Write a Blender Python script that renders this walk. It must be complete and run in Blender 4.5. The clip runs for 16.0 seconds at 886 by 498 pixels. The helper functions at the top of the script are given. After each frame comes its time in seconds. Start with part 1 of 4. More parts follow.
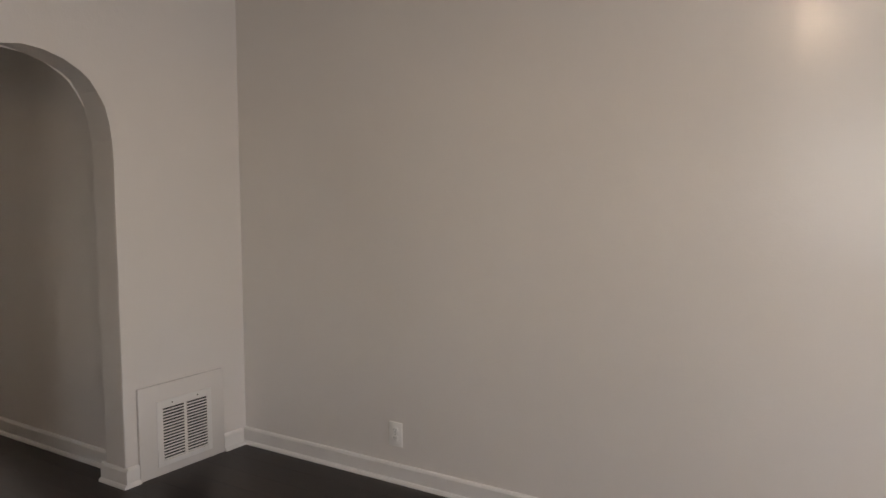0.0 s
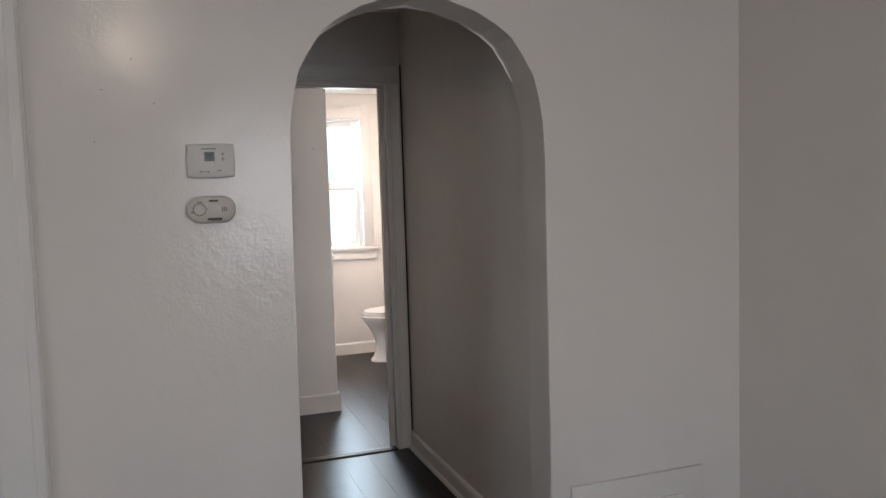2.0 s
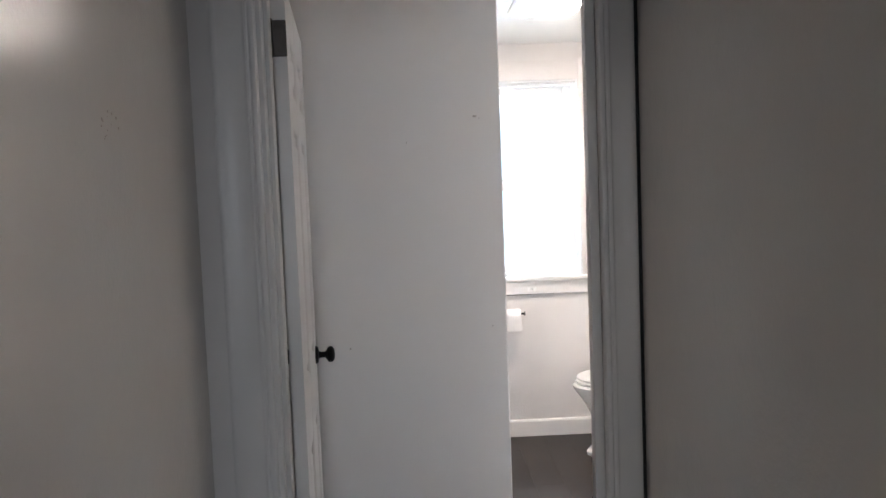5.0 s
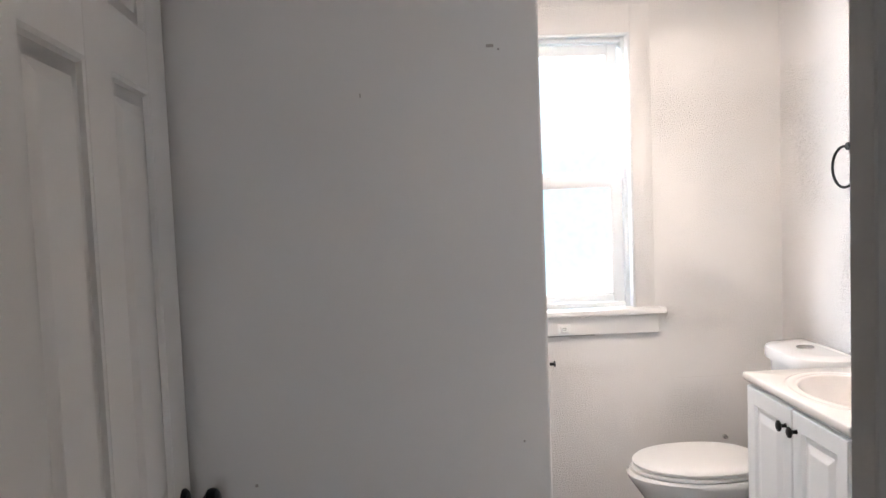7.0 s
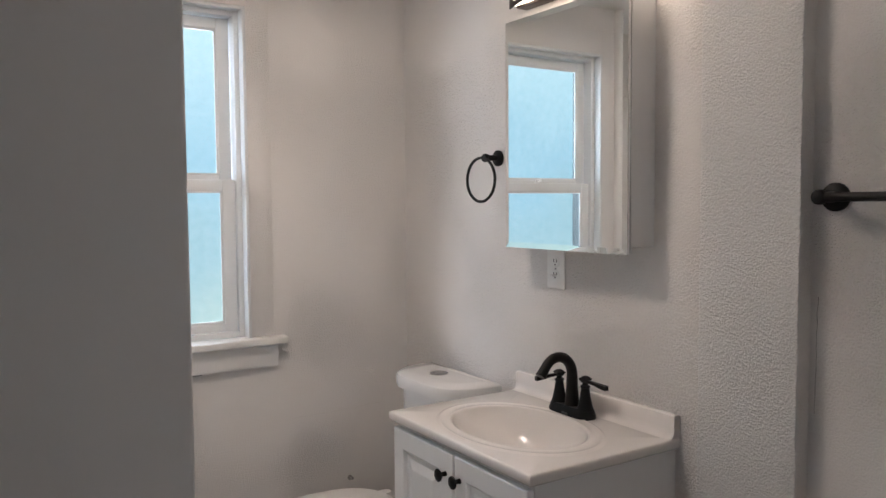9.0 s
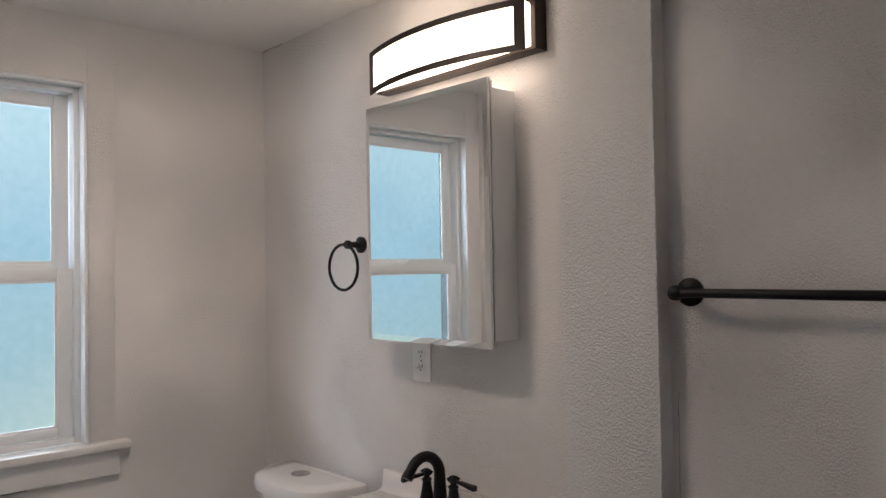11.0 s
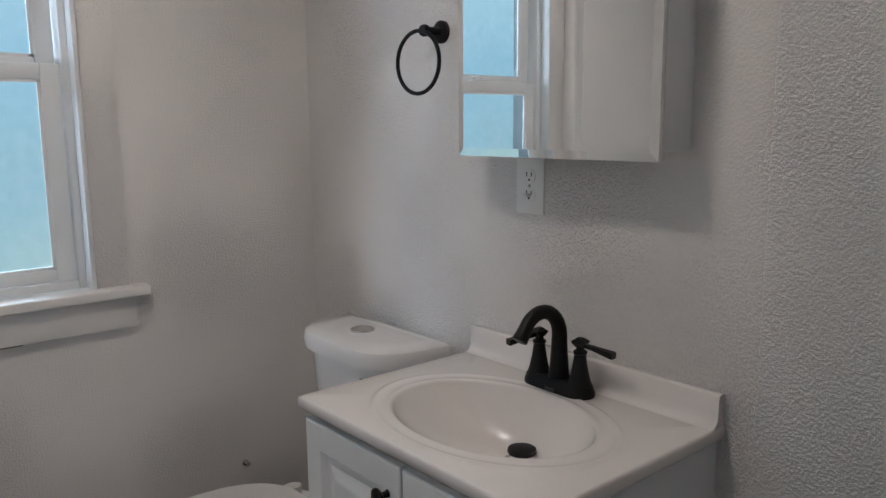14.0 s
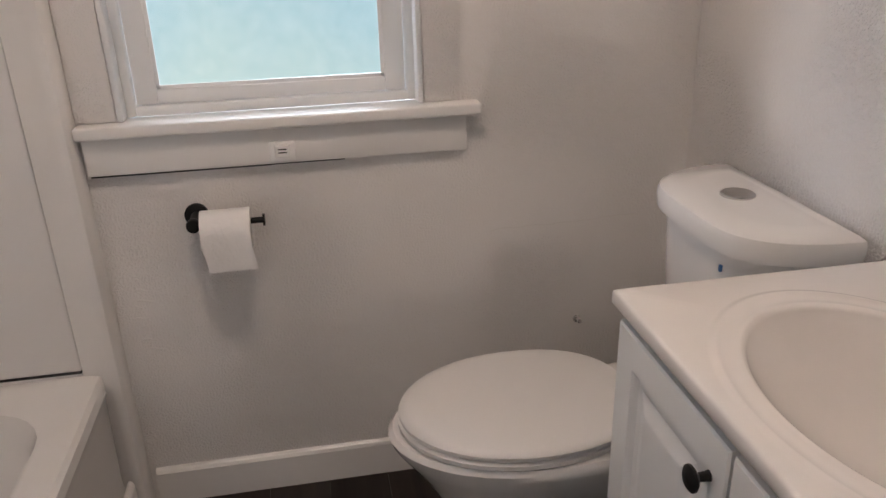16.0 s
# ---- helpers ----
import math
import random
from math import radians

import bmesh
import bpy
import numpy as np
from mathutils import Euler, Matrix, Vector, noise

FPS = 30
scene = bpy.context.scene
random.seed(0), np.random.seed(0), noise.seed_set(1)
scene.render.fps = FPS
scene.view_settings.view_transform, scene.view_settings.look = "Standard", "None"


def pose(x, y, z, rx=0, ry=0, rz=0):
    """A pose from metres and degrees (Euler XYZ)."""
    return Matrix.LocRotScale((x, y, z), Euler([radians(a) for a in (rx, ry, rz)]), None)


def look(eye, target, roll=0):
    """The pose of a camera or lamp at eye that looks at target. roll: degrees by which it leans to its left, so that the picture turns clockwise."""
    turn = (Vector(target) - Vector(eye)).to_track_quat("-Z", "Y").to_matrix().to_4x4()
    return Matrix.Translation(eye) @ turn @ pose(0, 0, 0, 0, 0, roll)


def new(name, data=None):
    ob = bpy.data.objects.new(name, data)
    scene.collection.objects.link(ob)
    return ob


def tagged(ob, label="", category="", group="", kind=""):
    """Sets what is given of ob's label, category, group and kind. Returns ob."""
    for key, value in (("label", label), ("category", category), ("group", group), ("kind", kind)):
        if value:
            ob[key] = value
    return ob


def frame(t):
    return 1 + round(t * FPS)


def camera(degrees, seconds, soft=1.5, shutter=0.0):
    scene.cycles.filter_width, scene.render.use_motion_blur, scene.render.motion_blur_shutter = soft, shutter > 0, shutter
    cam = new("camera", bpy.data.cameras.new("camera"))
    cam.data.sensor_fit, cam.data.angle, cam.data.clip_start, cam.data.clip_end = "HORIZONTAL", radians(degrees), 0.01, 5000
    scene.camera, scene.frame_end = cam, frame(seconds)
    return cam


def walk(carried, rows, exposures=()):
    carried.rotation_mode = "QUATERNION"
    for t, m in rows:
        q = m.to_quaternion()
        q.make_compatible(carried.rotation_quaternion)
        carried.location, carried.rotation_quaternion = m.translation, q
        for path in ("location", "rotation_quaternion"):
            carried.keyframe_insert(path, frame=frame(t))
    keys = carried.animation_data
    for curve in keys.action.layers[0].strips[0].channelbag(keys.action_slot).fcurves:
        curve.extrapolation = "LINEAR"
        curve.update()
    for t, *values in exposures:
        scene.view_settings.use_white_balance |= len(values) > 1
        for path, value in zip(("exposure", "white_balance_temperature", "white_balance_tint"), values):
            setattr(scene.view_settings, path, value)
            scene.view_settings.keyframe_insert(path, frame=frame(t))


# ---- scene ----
cam = camera(59.9, 16.0)
PATH = [
    (0, (-1.792, -3.497, 1.462), (-0.12, -2.415, 1.282), -0.1),
    (0.5, (-1.501, -3.333, 1.455), (-0.077, -1.941, 1.273), -0.7),
    (1, (-1.24, -3.066, 1.447), (-0.107, -1.427, 1.277), -1.4),
    (1.5, (-0.981, -2.808, 1.441), (-0.11, -1.014, 1.282), -1.6),
    (2, (-0.757, -2.492, 1.443), (-0.092, -0.612, 1.294), -1.8),
    (2.5, (-0.609, -2.152, 1.442), (-0.11, -0.22, 1.299), -1.9),
    (3, (-0.457, -1.796, 1.433), (-0.099, 0.167, 1.296), -2.4),
    (3.2, (-0.404, -1.645, 1.44), (-0.086, 0.325, 1.306), -2.3),
    (5.3, (-0.057, -0.035, 1.458), (-0.011, 1.96, 1.325), -2.2),
    (5.5, (-0.057, 0.113, 1.449), (-0.015, 2.109, 1.318), -2.2),
    (6, (-0.037, 0.463, 1.467), (-0.009, 2.458, 1.337), -2.3),
    (6.5, (-0.003, 0.785, 1.459), (0.019, 2.781, 1.327), -2.2),
    (7, (0.007, 1.061, 1.457), (0.059, 3.057, 1.33), -2.3),
    (7.5, (-0.013, 1.315, 1.441), (0.237, 3.296, 1.32), -1.8),
    (8, (-0.014, 1.488, 1.452), (0.531, 3.408, 1.32), -1.4),
    (8.5, (-0.01, 1.588, 1.447), (0.82, 3.403, 1.313), -0.9),
    (9, (0.014, 1.649, 1.441), (1.093, 3.329, 1.322), -0.4),
    (9.5, (0.027, 1.677, 1.468), (1.263, 3.246, 1.357), -0.3),
    (10, (0.019, 1.692, 1.492), (1.337, 3.194, 1.414), -0.3),
    (10.2, (0.034, 1.692, 1.507), (1.361, 3.187, 1.453), -0.4),
    (12.3, (0.182, 1.853, 1.502), (1.549, 3.304, 1.661), -0.8),
    (12.5, (0.203, 1.901, 1.48), (1.575, 3.347, 1.645), -0.6),
    (13, (0.264, 1.997, 1.445), (1.639, 3.448, 1.524), -0.6),
    (13.5, (0.299, 2.136, 1.397), (1.673, 3.586, 1.299), -0.4),
    (14, (0.335, 2.267, 1.372), (1.613, 3.772, 1.054), -0.5),
    (14.5, (0.404, 2.337, 1.369), (1.494, 3.927, 0.835), -0.7),
    (15, (0.536, 2.404, 1.365), (1.399, 4.073, 0.681), -0.8),
    (15.5, (0.602, 2.49, 1.347), (1.225, 4.233, 0.591), -1.1),
    (16, (0.652, 2.635, 1.335), (0.962, 4.448, 0.549), -1.6),
]
# ---- exposure: the film's camera starts bright in the dim room and stops down for the bathroom ----
walk(cam, [(t, look(eye, target, roll)) for t, eye, target, roll in PATH],
     exposures=[(0.0, 1.5, 7300, 18), (1.0, 1.52, 6700, 16), (2.0, 1.27, 6350, 15), (3.2, 1.18, 6350, 15), (5.3, 1.5, 5850, 12), (6.5, 1.2, 5950, 13),
                (7.0, 1.12, 6000, 13), (7.5, 0.6, 6050, 13), (8.0, 0.25, 6150, 13), (9.5, -0.2, 6150, 14), (12.5, -0.44, 6250, 15), (13.2, -0.40, 6150, 14), (14.0, -0.52, 5750, 10),
                (15.0, -0.26, 6150, 15), (16.0, -0.16, 6550, 18)])

# ---- world and lights ----
world = bpy.data.worlds.new("sky")
scene.world = world
world.use_nodes = True
wn = world.node_tree.nodes
sky = wn.new("ShaderNodeTexSky")
sky.sky_type, sky.sun_disc = "NISHITA", False
sky.sun_elevation, sky.sun_rotation = radians(38), radians(200)
world.node_tree.links.new(sky.outputs[0], wn["Background"].inputs[0])
wn["Background"].inputs[1].default_value = 0.10

sun = new("sun", bpy.data.lights.new("sun", "SUN"))
sun.data.energy, sun.data.angle, sun.data.color = 0.8, radians(12), (1.0, 0.96, 0.9)
sun.matrix_world = look((6, -14, 14), (0, 0, 0))


def area(name, m, sx, sy, watts, color):
    ob = new(name, bpy.data.lights.new(name, "AREA"))
    ob.data.shape, ob.data.size, ob.data.size_y = "RECTANGLE", sx, sy
    ob.data.energy, ob.data.color = watts, color
    ob.matrix_world = m
    return ob


# area lamps that stand in for sky light
# added outside the bath window to brighten the room, clear of the mirror's view
area("bath_window_light", look((1.05, 5.6, 1.95), (0.60, 4.29, 1.5)), 1.3, 1.5, 105, (0.76, 0.89, 1.0))
area("bath_window_west_light", look((-1.8, 5.3, 1.9), (0.60, 4.29, 1.5)), 1.8, 1.4, 120, (0.80, 0.90, 1.0))
# added for daylight in the living room; both windows are unseen and assumed
area("assumed_front_window_light", look((0.18, -5.52, 1.45), (0.10, 0, 1.3)), 1.0, 1.3, 13, (0.88, 0.94, 1.0))
area("assumed_side_window_light", look((-3.72, -2.9, 1.45), (0, -2.9, 1.3)), 1.2, 1.3, 5, (0.90, 0.95, 1.0))

# ---- materials ----


def material(name, color, rough=0.5, metal=0.0, bump=(), tint=0.0, tint_scale=2.0, coat=0.0, spec=0.5, specks=0):
    """bump: rows of (scale, height in metres, kind)."""
    m = bpy.data.materials.new(name)
    m.use_nodes = True
    nt = m.node_tree
    b = nt.nodes["Principled BSDF"]
    b.inputs["Base Color"].default_value = (*color, 1)
    b.inputs["Roughness"].default_value = rough
    b.inputs["Metallic"].default_value = metal
    b.inputs["Coat Weight"].default_value = coat
    b.inputs["Coat Roughness"].default_value = 0.08
    b.inputs["Specular IOR Level"].default_value = spec
    co = nt.nodes.new("ShaderNodeTexCoord")
    if tint:
        n = nt.nodes.new("ShaderNodeTexNoise")
        n.inputs["Scale"].default_value, n.inputs["Detail"].default_value = tint_scale, 4
        nt.links.new(co.outputs["Object"], n.inputs["Vector"])
        mix = nt.nodes.new("ShaderNodeMix")
        mix.data_type = "RGBA"
        mix.inputs[6].default_value = (*[c * (1 - 2 * tint) for c in color], 1)
        mix.inputs[7].default_value = (*[c * (1 + tint) for c in color], 1)
        nt.links.new(n.outputs["Fac"], mix.inputs["Factor"])
        out = mix.outputs[2]
        if specks:
            v = nt.nodes.new("ShaderNodeTexVoronoi")
            v.inputs["Scale"].default_value = specks
            nt.links.new(co.outputs["Object"], v.inputs["Vector"])
            f = nt.nodes.new("ShaderNodeMapRange")
            f.inputs["From Min"].default_value, f.inputs["From Max"].default_value = 0.003 * specks, 0.001 * specks
            nt.links.new(v.outputs["Distance"], f.inputs["Value"])
            sm = nt.nodes.new("ShaderNodeMix")
            sm.data_type = "RGBA"
            nt.links.new(f.outputs[0], sm.inputs["Factor"])
            nt.links.new(out, sm.inputs[6])
            sm.inputs[7].default_value = (*[c * 0.7 for c in color], 1)
            out = sm.outputs[2]
        nt.links.new(out, b.inputs["Base Color"])
    last = None
    for scale, height, kind in bump:
        if kind == "voronoi":
            n = nt.nodes.new("ShaderNodeTexVoronoi")
            n.feature = "SMOOTH_F1"
            n.inputs["Scale"].default_value = scale
            out = n.outputs["Distance"]
        else:
            n = nt.nodes.new("ShaderNodeTexNoise")
            n.inputs["Scale"].default_value, n.inputs["Detail"].default_value = scale, 3
            out = n.outputs["Fac"]
            if kind == "patchy":
                k = nt.nodes.new("ShaderNodeTexNoise")
                k.inputs["Scale"].default_value, k.inputs["Detail"].default_value = 2.6, 2
                nt.links.new(co.outputs["Object"], k.inputs["Vector"])
                kr = nt.nodes.new("ShaderNodeMapRange")
                kr.inputs["From Min"].default_value, kr.inputs["From Max"].default_value = 0.40, 0.62
                kr.inputs["To Min"].default_value = 0.18
                nt.links.new(k.outputs["Fac"], kr.inputs["Value"])
                ks = nt.nodes.new("ShaderNodeMapRange")
                ks.interpolation_type = "SMOOTHSTEP"
                ks.inputs["From Min"].default_value, ks.inputs["From Max"].default_value = 0.42, 0.62
                nt.links.new(out, ks.inputs["Value"])
                km = nt.nodes.new("ShaderNodeMath")
                km.operation = "MULTIPLY"
                nt.links.new(ks.outputs[0], km.inputs[0])
                nt.links.new(kr.outputs[0], km.inputs[1])
                out = km.outputs[0]
        nt.links.new(co.outputs["Object"], n.inputs["Vector"])
        bp = nt.nodes.new("ShaderNodeBump")
        bp.inputs["Distance"].default_value = height
        bp.inputs["Strength"].default_value = 1.0
        nt.links.new(out, bp.inputs["Height"])
        if last:
            nt.links.new(last, bp.inputs["Normal"])
        last = bp.outputs["Normal"]
    if last:
        nt.links.new(last, b.inputs["Normal"])
        if coat:
            nt.links.new(last, b.inputs["Coat Normal"])
    return m


PLASTER = material("satin_wall_paint", (0.78, 0.745, 0.71), 0.20, bump=((110, 0.00013, "patchy"), (24, 0.0002, "patchy"), (4, 0.003, "noise")), tint=0.03, tint_scale=1.3, specks=2.5)
STRIP = material("stippled_board_paint", (0.79, 0.775, 0.76), 0.42, bump=((210, 0.0072, "noise"), (80, 0.0014, "noise")), tint=0.03, tint_scale=3, specks=5)
STIPPLE = material("stippled_wall_paint", (0.80, 0.77, 0.745), 0.40, bump=((190, 0.0032, "patchy"), (80, 0.0008, "patchy"), (3, 0.003, "noise")), tint=0.03, tint_scale=3, specks=5)
BLOTCHED = material("blotchy_stippled_paint", (0.80, 0.77, 0.745), 0.38, bump=((200, 0.0030, "patchy"), (90, 0.0008, "patchy"), (3, 0.003, "noise")), tint=0.03, tint_scale=3, specks=5)
ROLLED = material("rolled_wall_paint", (0.80, 0.77, 0.745), 0.33, bump=((200, 0.0022, "patchy"), (5, 0.004, "noise")), tint=0.03, tint_scale=3, specks=4)
SMOOTHWALL = material("smooth_wall_paint", (0.82, 0.79, 0.765), 0.5, bump=((120, 0.0003, "noise"), (3, 0.008, "noise")), tint=0.03, tint_scale=2, specks=2)
CEILING = material("ceiling_paint", (0.83, 0.81, 0.78), 0.7, bump=((60, 0.0012, "noise"),), tint=0.04)
TRIM = material("white_trim_paint", (0.81, 0.79, 0.765), 0.32, bump=((30, 0.0006, "noise"), (140, 0.0002, "noise")), tint=0.04, tint_scale=6)
DOORPAINT = material("white_door_paint", (0.78, 0.77, 0.755), 0.36, bump=((90, 0.0003, "noise"),), tint=0.03, tint_scale=5)
CABINET = material("white_cabinet_foil", (0.80, 0.80, 0.80), 0.33, bump=((60, 0.0002, "noise"),), tint=0.02, tint_scale=5)
VINYL = material("white_window_vinyl", (0.78, 0.79, 0.79), 0.35, tint=0.03, tint_scale=9)
PORCELAIN = material("white_porcelain", (0.78, 0.76, 0.74), 0.12, coat=0.5)
SEATPLASTIC = material("white_seat_plastic", (0.77, 0.75, 0.73), 0.28, bump=((160, 0.0001, "noise"),))
MARBLE = material("white_cultured_marble", (0.78, 0.74, 0.71), 0.24, coat=0.3, tint=0.02, tint_scale=5)
ACRYLIC = material("white_tub_acrylic", (0.78, 0.76, 0.74), 0.2, coat=0.3, tint=0.02, tint_scale=4)
BLACK = material("matt_black_metal", (0.007, 0.0065, 0.0065), 0.42, metal=0.0, spec=0.22, bump=((300, 0.0001, "noise"),), tint=0.1, tint_scale=30)
BRONZE = material("dark_bronze_metal", (0.035, 0.024, 0.019), 0.42, metal=0.5, tint=0.1, tint_scale=20)
HINGE = material("worn_hinge_metal", (0.09, 0.08, 0.07), 0.45, metal=0.8, tint=0.2, tint_scale=40)
CHROME = material("brushed_chrome", (0.62, 0.61, 0.60), 0.22, metal=1.0, tint=0.03, tint_scale=30)
MIRROR = material("mirror_silver", (0.90, 0.92, 0.92), 0.0, metal=1.0)
GREYPLASTIC = material("light_grey_plastic", (0.66, 0.65, 0.63), 0.4, tint=0.02, tint_scale=12)
PLASTIC = material("white_plastic", (0.86, 0.85, 0.83), 0.35, tint=0.02, tint_scale=12)
ALMOND = material("off_white_plastic", (0.62, 0.58, 0.53), 0.4, tint=0.02, tint_scale=12)
DARKSLOT = material("dark_slot", (0.02, 0.02, 0.02), 0.8)
INK = material("dark_grey_ink", (0.06, 0.06, 0.06), 0.6)
LCD = material("grey_lcd", (0.07, 0.09, 0.085), 0.3)
PAPER = material("tissue_paper", (0.82, 0.80, 0.78), 0.95, bump=((120, 0.0012, "noise"),), tint=0.03, tint_scale=25)
BLUEINK = material("blue_ink", (0.05, 0.14, 0.30), 0.5)
DARKLINING = material("dark_reveal_lining", (0.11, 0.12, 0.12), 0.7, bump=((90, 0.0008, "noise"),), tint=0.2, tint_scale=30)
# near-black strips laid in open gaps; the gaps' shade is in this colour
SHADOWGAP = material("shaded_gap_fill", (0.03, 0.03, 0.03), 0.9)

WOOD = material("dark_wood_plank", (0.030, 0.021, 0.017), 0.34, bump=((120, 0.0003, "noise"),), spec=0.3)
nt = WOOD.node_tree
bs = nt.nodes["Principled BSDF"]
tc = nt.nodes.new("ShaderNodeTexCoord")
oi = nt.nodes.new("ShaderNodeObjectInfo")
add = nt.nodes.new("ShaderNodeVectorMath")
add.operation = "ADD"
mp = nt.nodes.new("ShaderNodeMapping")
mp.inputs["Scale"].default_value = (26, 1.6, 26)
mul = nt.nodes.new("ShaderNodeVectorMath")
mul.operation = "SCALE"
mul.inputs["Scale"].default_value = 37
cx = nt.nodes.new("ShaderNodeCombineXYZ")
for i in range(3):
    nt.links.new(oi.outputs["Random"], cx.inputs[i])
nt.links.new(cx.outputs[0], mul.inputs[0])
nt.links.new(tc.outputs["Object"], add.inputs[0])
nt.links.new(mul.outputs[0], add.inputs[1])
nt.links.new(add.outputs[0], mp.inputs["Vector"])
gn = nt.nodes.new("ShaderNodeTexNoise")
gn.inputs["Scale"].default_value, gn.inputs["Detail"].default_value, gn.inputs["Distortion"].default_value = 1.0, 8, 0.6
nt.links.new(mp.outputs[0], gn.inputs["Vector"])
cr = nt.nodes.new("ShaderNodeValToRGB")
cr.color_ramp.elements[0].position, cr.color_ramp.elements[0].color = 0.3, (0.010, 0.007, 0.006, 1)
cr.color_ramp.elements[1].position, cr.color_ramp.elements[1].color = 0.72, (0.034, 0.024, 0.019, 1)
nt.links.new(gn.outputs["Fac"], cr.inputs["Fac"])
hv = nt.nodes.new("ShaderNodeHueSaturation")
vr = nt.nodes.new("ShaderNodeMapRange")
vr.inputs["To Min"].default_value, vr.inputs["To Max"].default_value = 0.88, 1.12
nt.links.new(oi.outputs["Random"], vr.inputs["Value"])
nt.links.new(vr.outputs[0], hv.inputs["Value"])
nt.links.new(cr.outputs[0], hv.inputs["Color"])
nt.links.new(hv.outputs[0], bs.inputs["Base Color"])
rr = nt.nodes.new("ShaderNodeMapRange")
rr.inputs["To Min"].default_value, rr.inputs["To Max"].default_value = 0.28, 0.44
nt.links.new(gn.outputs["Fac"], rr.inputs["Value"])
nt.links.new(rr.outputs[0], bs.inputs["Roughness"])


def glow(name, color, strength):
    m = bpy.data.materials.new(name)
    m.use_nodes = True
    b = m.node_tree.nodes["Principled BSDF"]
    b.inputs["Base Color"].default_value = (0.8, 0.8, 0.8, 1)
    b.inputs["Emission Color"].default_value = (*color, 1)
    b.inputs["Emission Strength"].default_value = strength
    return m


DIFFUSER = glow("lit_lamp_diffuser", (1.0, 0.80, 0.60), 7.2)
LENS = glow("lit_fan_lens", (1.0, 0.84, 0.69), 51.0)
DOME = glow("lit_ceiling_dome", (1.0, 0.82, 0.62), 17.0)

# frosted pane: a thin clear sheet with a rough gloss; its blur is in the plain distance behind it
FROST = bpy.data.materials.new("frosted_glass")
FROST.use_nodes = True
nt = FROST.node_tree
nt.nodes.clear()
fo = nt.nodes.new("ShaderNodeOutputMaterial")
ft = nt.nodes.new("ShaderNodeBsdfTransparent")
ft.inputs[0].default_value = (0.90, 0.97, 0.98, 1)
fz = nt.nodes.new("ShaderNodeTexNoise")
fz.inputs["Scale"].default_value, fz.inputs["Detail"].default_value = 34, 5
fk = nt.nodes.new("ShaderNodeTexCoord")
nt.links.new(fk.outputs["Object"], fz.inputs["Vector"])
fc = nt.nodes.new("ShaderNodeMix")
fc.data_type = "RGBA"
fc.inputs[6].default_value, fc.inputs[7].default_value = (0.88, 0.95, 0.955, 1), (0.99, 1.0, 1.0, 1)
nt.links.new(fz.outputs["Fac"], fc.inputs["Factor"])
nt.links.new(fc.outputs[2], ft.inputs[0])
fg = nt.nodes.new("ShaderNodeBsdfGlossy")
fg.inputs["Roughness"].default_value = 0.35
fm = nt.nodes.new("ShaderNodeMixShader")
fm.inputs[0].default_value = 0.06
nt.links.new(ft.outputs[0], fm.inputs[1])
nt.links.new(fg.outputs[0], fm.inputs[2])
nt.links.new(fm.outputs[0], fo.inputs[0])

# plain distance outside the frosted window: pale sky above, greenish garden below
FAR = bpy.data.materials.new("pale_sky_and_garden")
FAR.use_nodes = True
nt = FAR.node_tree
nt.nodes.clear()
fo = nt.nodes.new("ShaderNodeOutputMaterial")
fe = nt.nodes.new("ShaderNodeEmission")
tc = nt.nodes.new("ShaderNodeTexCoord")
sx = nt.nodes.new("ShaderNodeSeparateXYZ")
nt.links.new(tc.outputs["Object"], sx.inputs[0])
nz = nt.nodes.new("ShaderNodeTexNoise")
nz.inputs["Scale"].default_value, nz.inputs["Detail"].default_value = 1.3, 2
nt.links.new(tc.outputs["Object"], nz.inputs["Vector"])
ad = nt.nodes.new("ShaderNodeMath")
ad.operation = "MULTIPLY_ADD"
ad.inputs[1].default_value = 0.9
nt.links.new(nz.outputs["Fac"], ad.inputs[0])
nt.links.new(sx.outputs["Z"], ad.inputs[2])
rm = nt.nodes.new("ShaderNodeMapRange")
rm.inputs["From Min"].default_value, rm.inputs["From Max"].default_value = 0.9, 3.2
nt.links.new(ad.outputs[0], rm.inputs["Value"])
fr = nt.nodes.new("ShaderNodeValToRGB")
fr.color_ramp.elements[0].color = (0.66, 0.80, 0.72, 1)
fr.color_ramp.elements[1].color = (0.70, 0.95, 1.0, 1)
e = fr.color_ramp.elements.new(0.30)
e.color = (0.48, 0.69, 0.74, 1)
e = fr.color_ramp.elements.new(0.55)
e.color = (0.46, 0.72, 0.84, 1)
nt.links.new(rm.outputs[0], fr.inputs["Fac"])
nt.links.new(fr.outputs[0], fe.inputs["Color"])
fe.inputs["Strength"].default_value = 1.22
nt.links.new(fe.outputs[0], fo.inputs[0])

# ---- mesh helpers ----
ORIGIN = {}


def thing(name, at, label, category, group="", kind="", turn=0):
    ob = new(name)
    ob.empty_display_size = 0.1
    ob.matrix_world = pose(*at, 0, 0, turn)
    ORIGIN[ob.name] = Vector(at)
    return tagged(ob, label, category, group, kind)


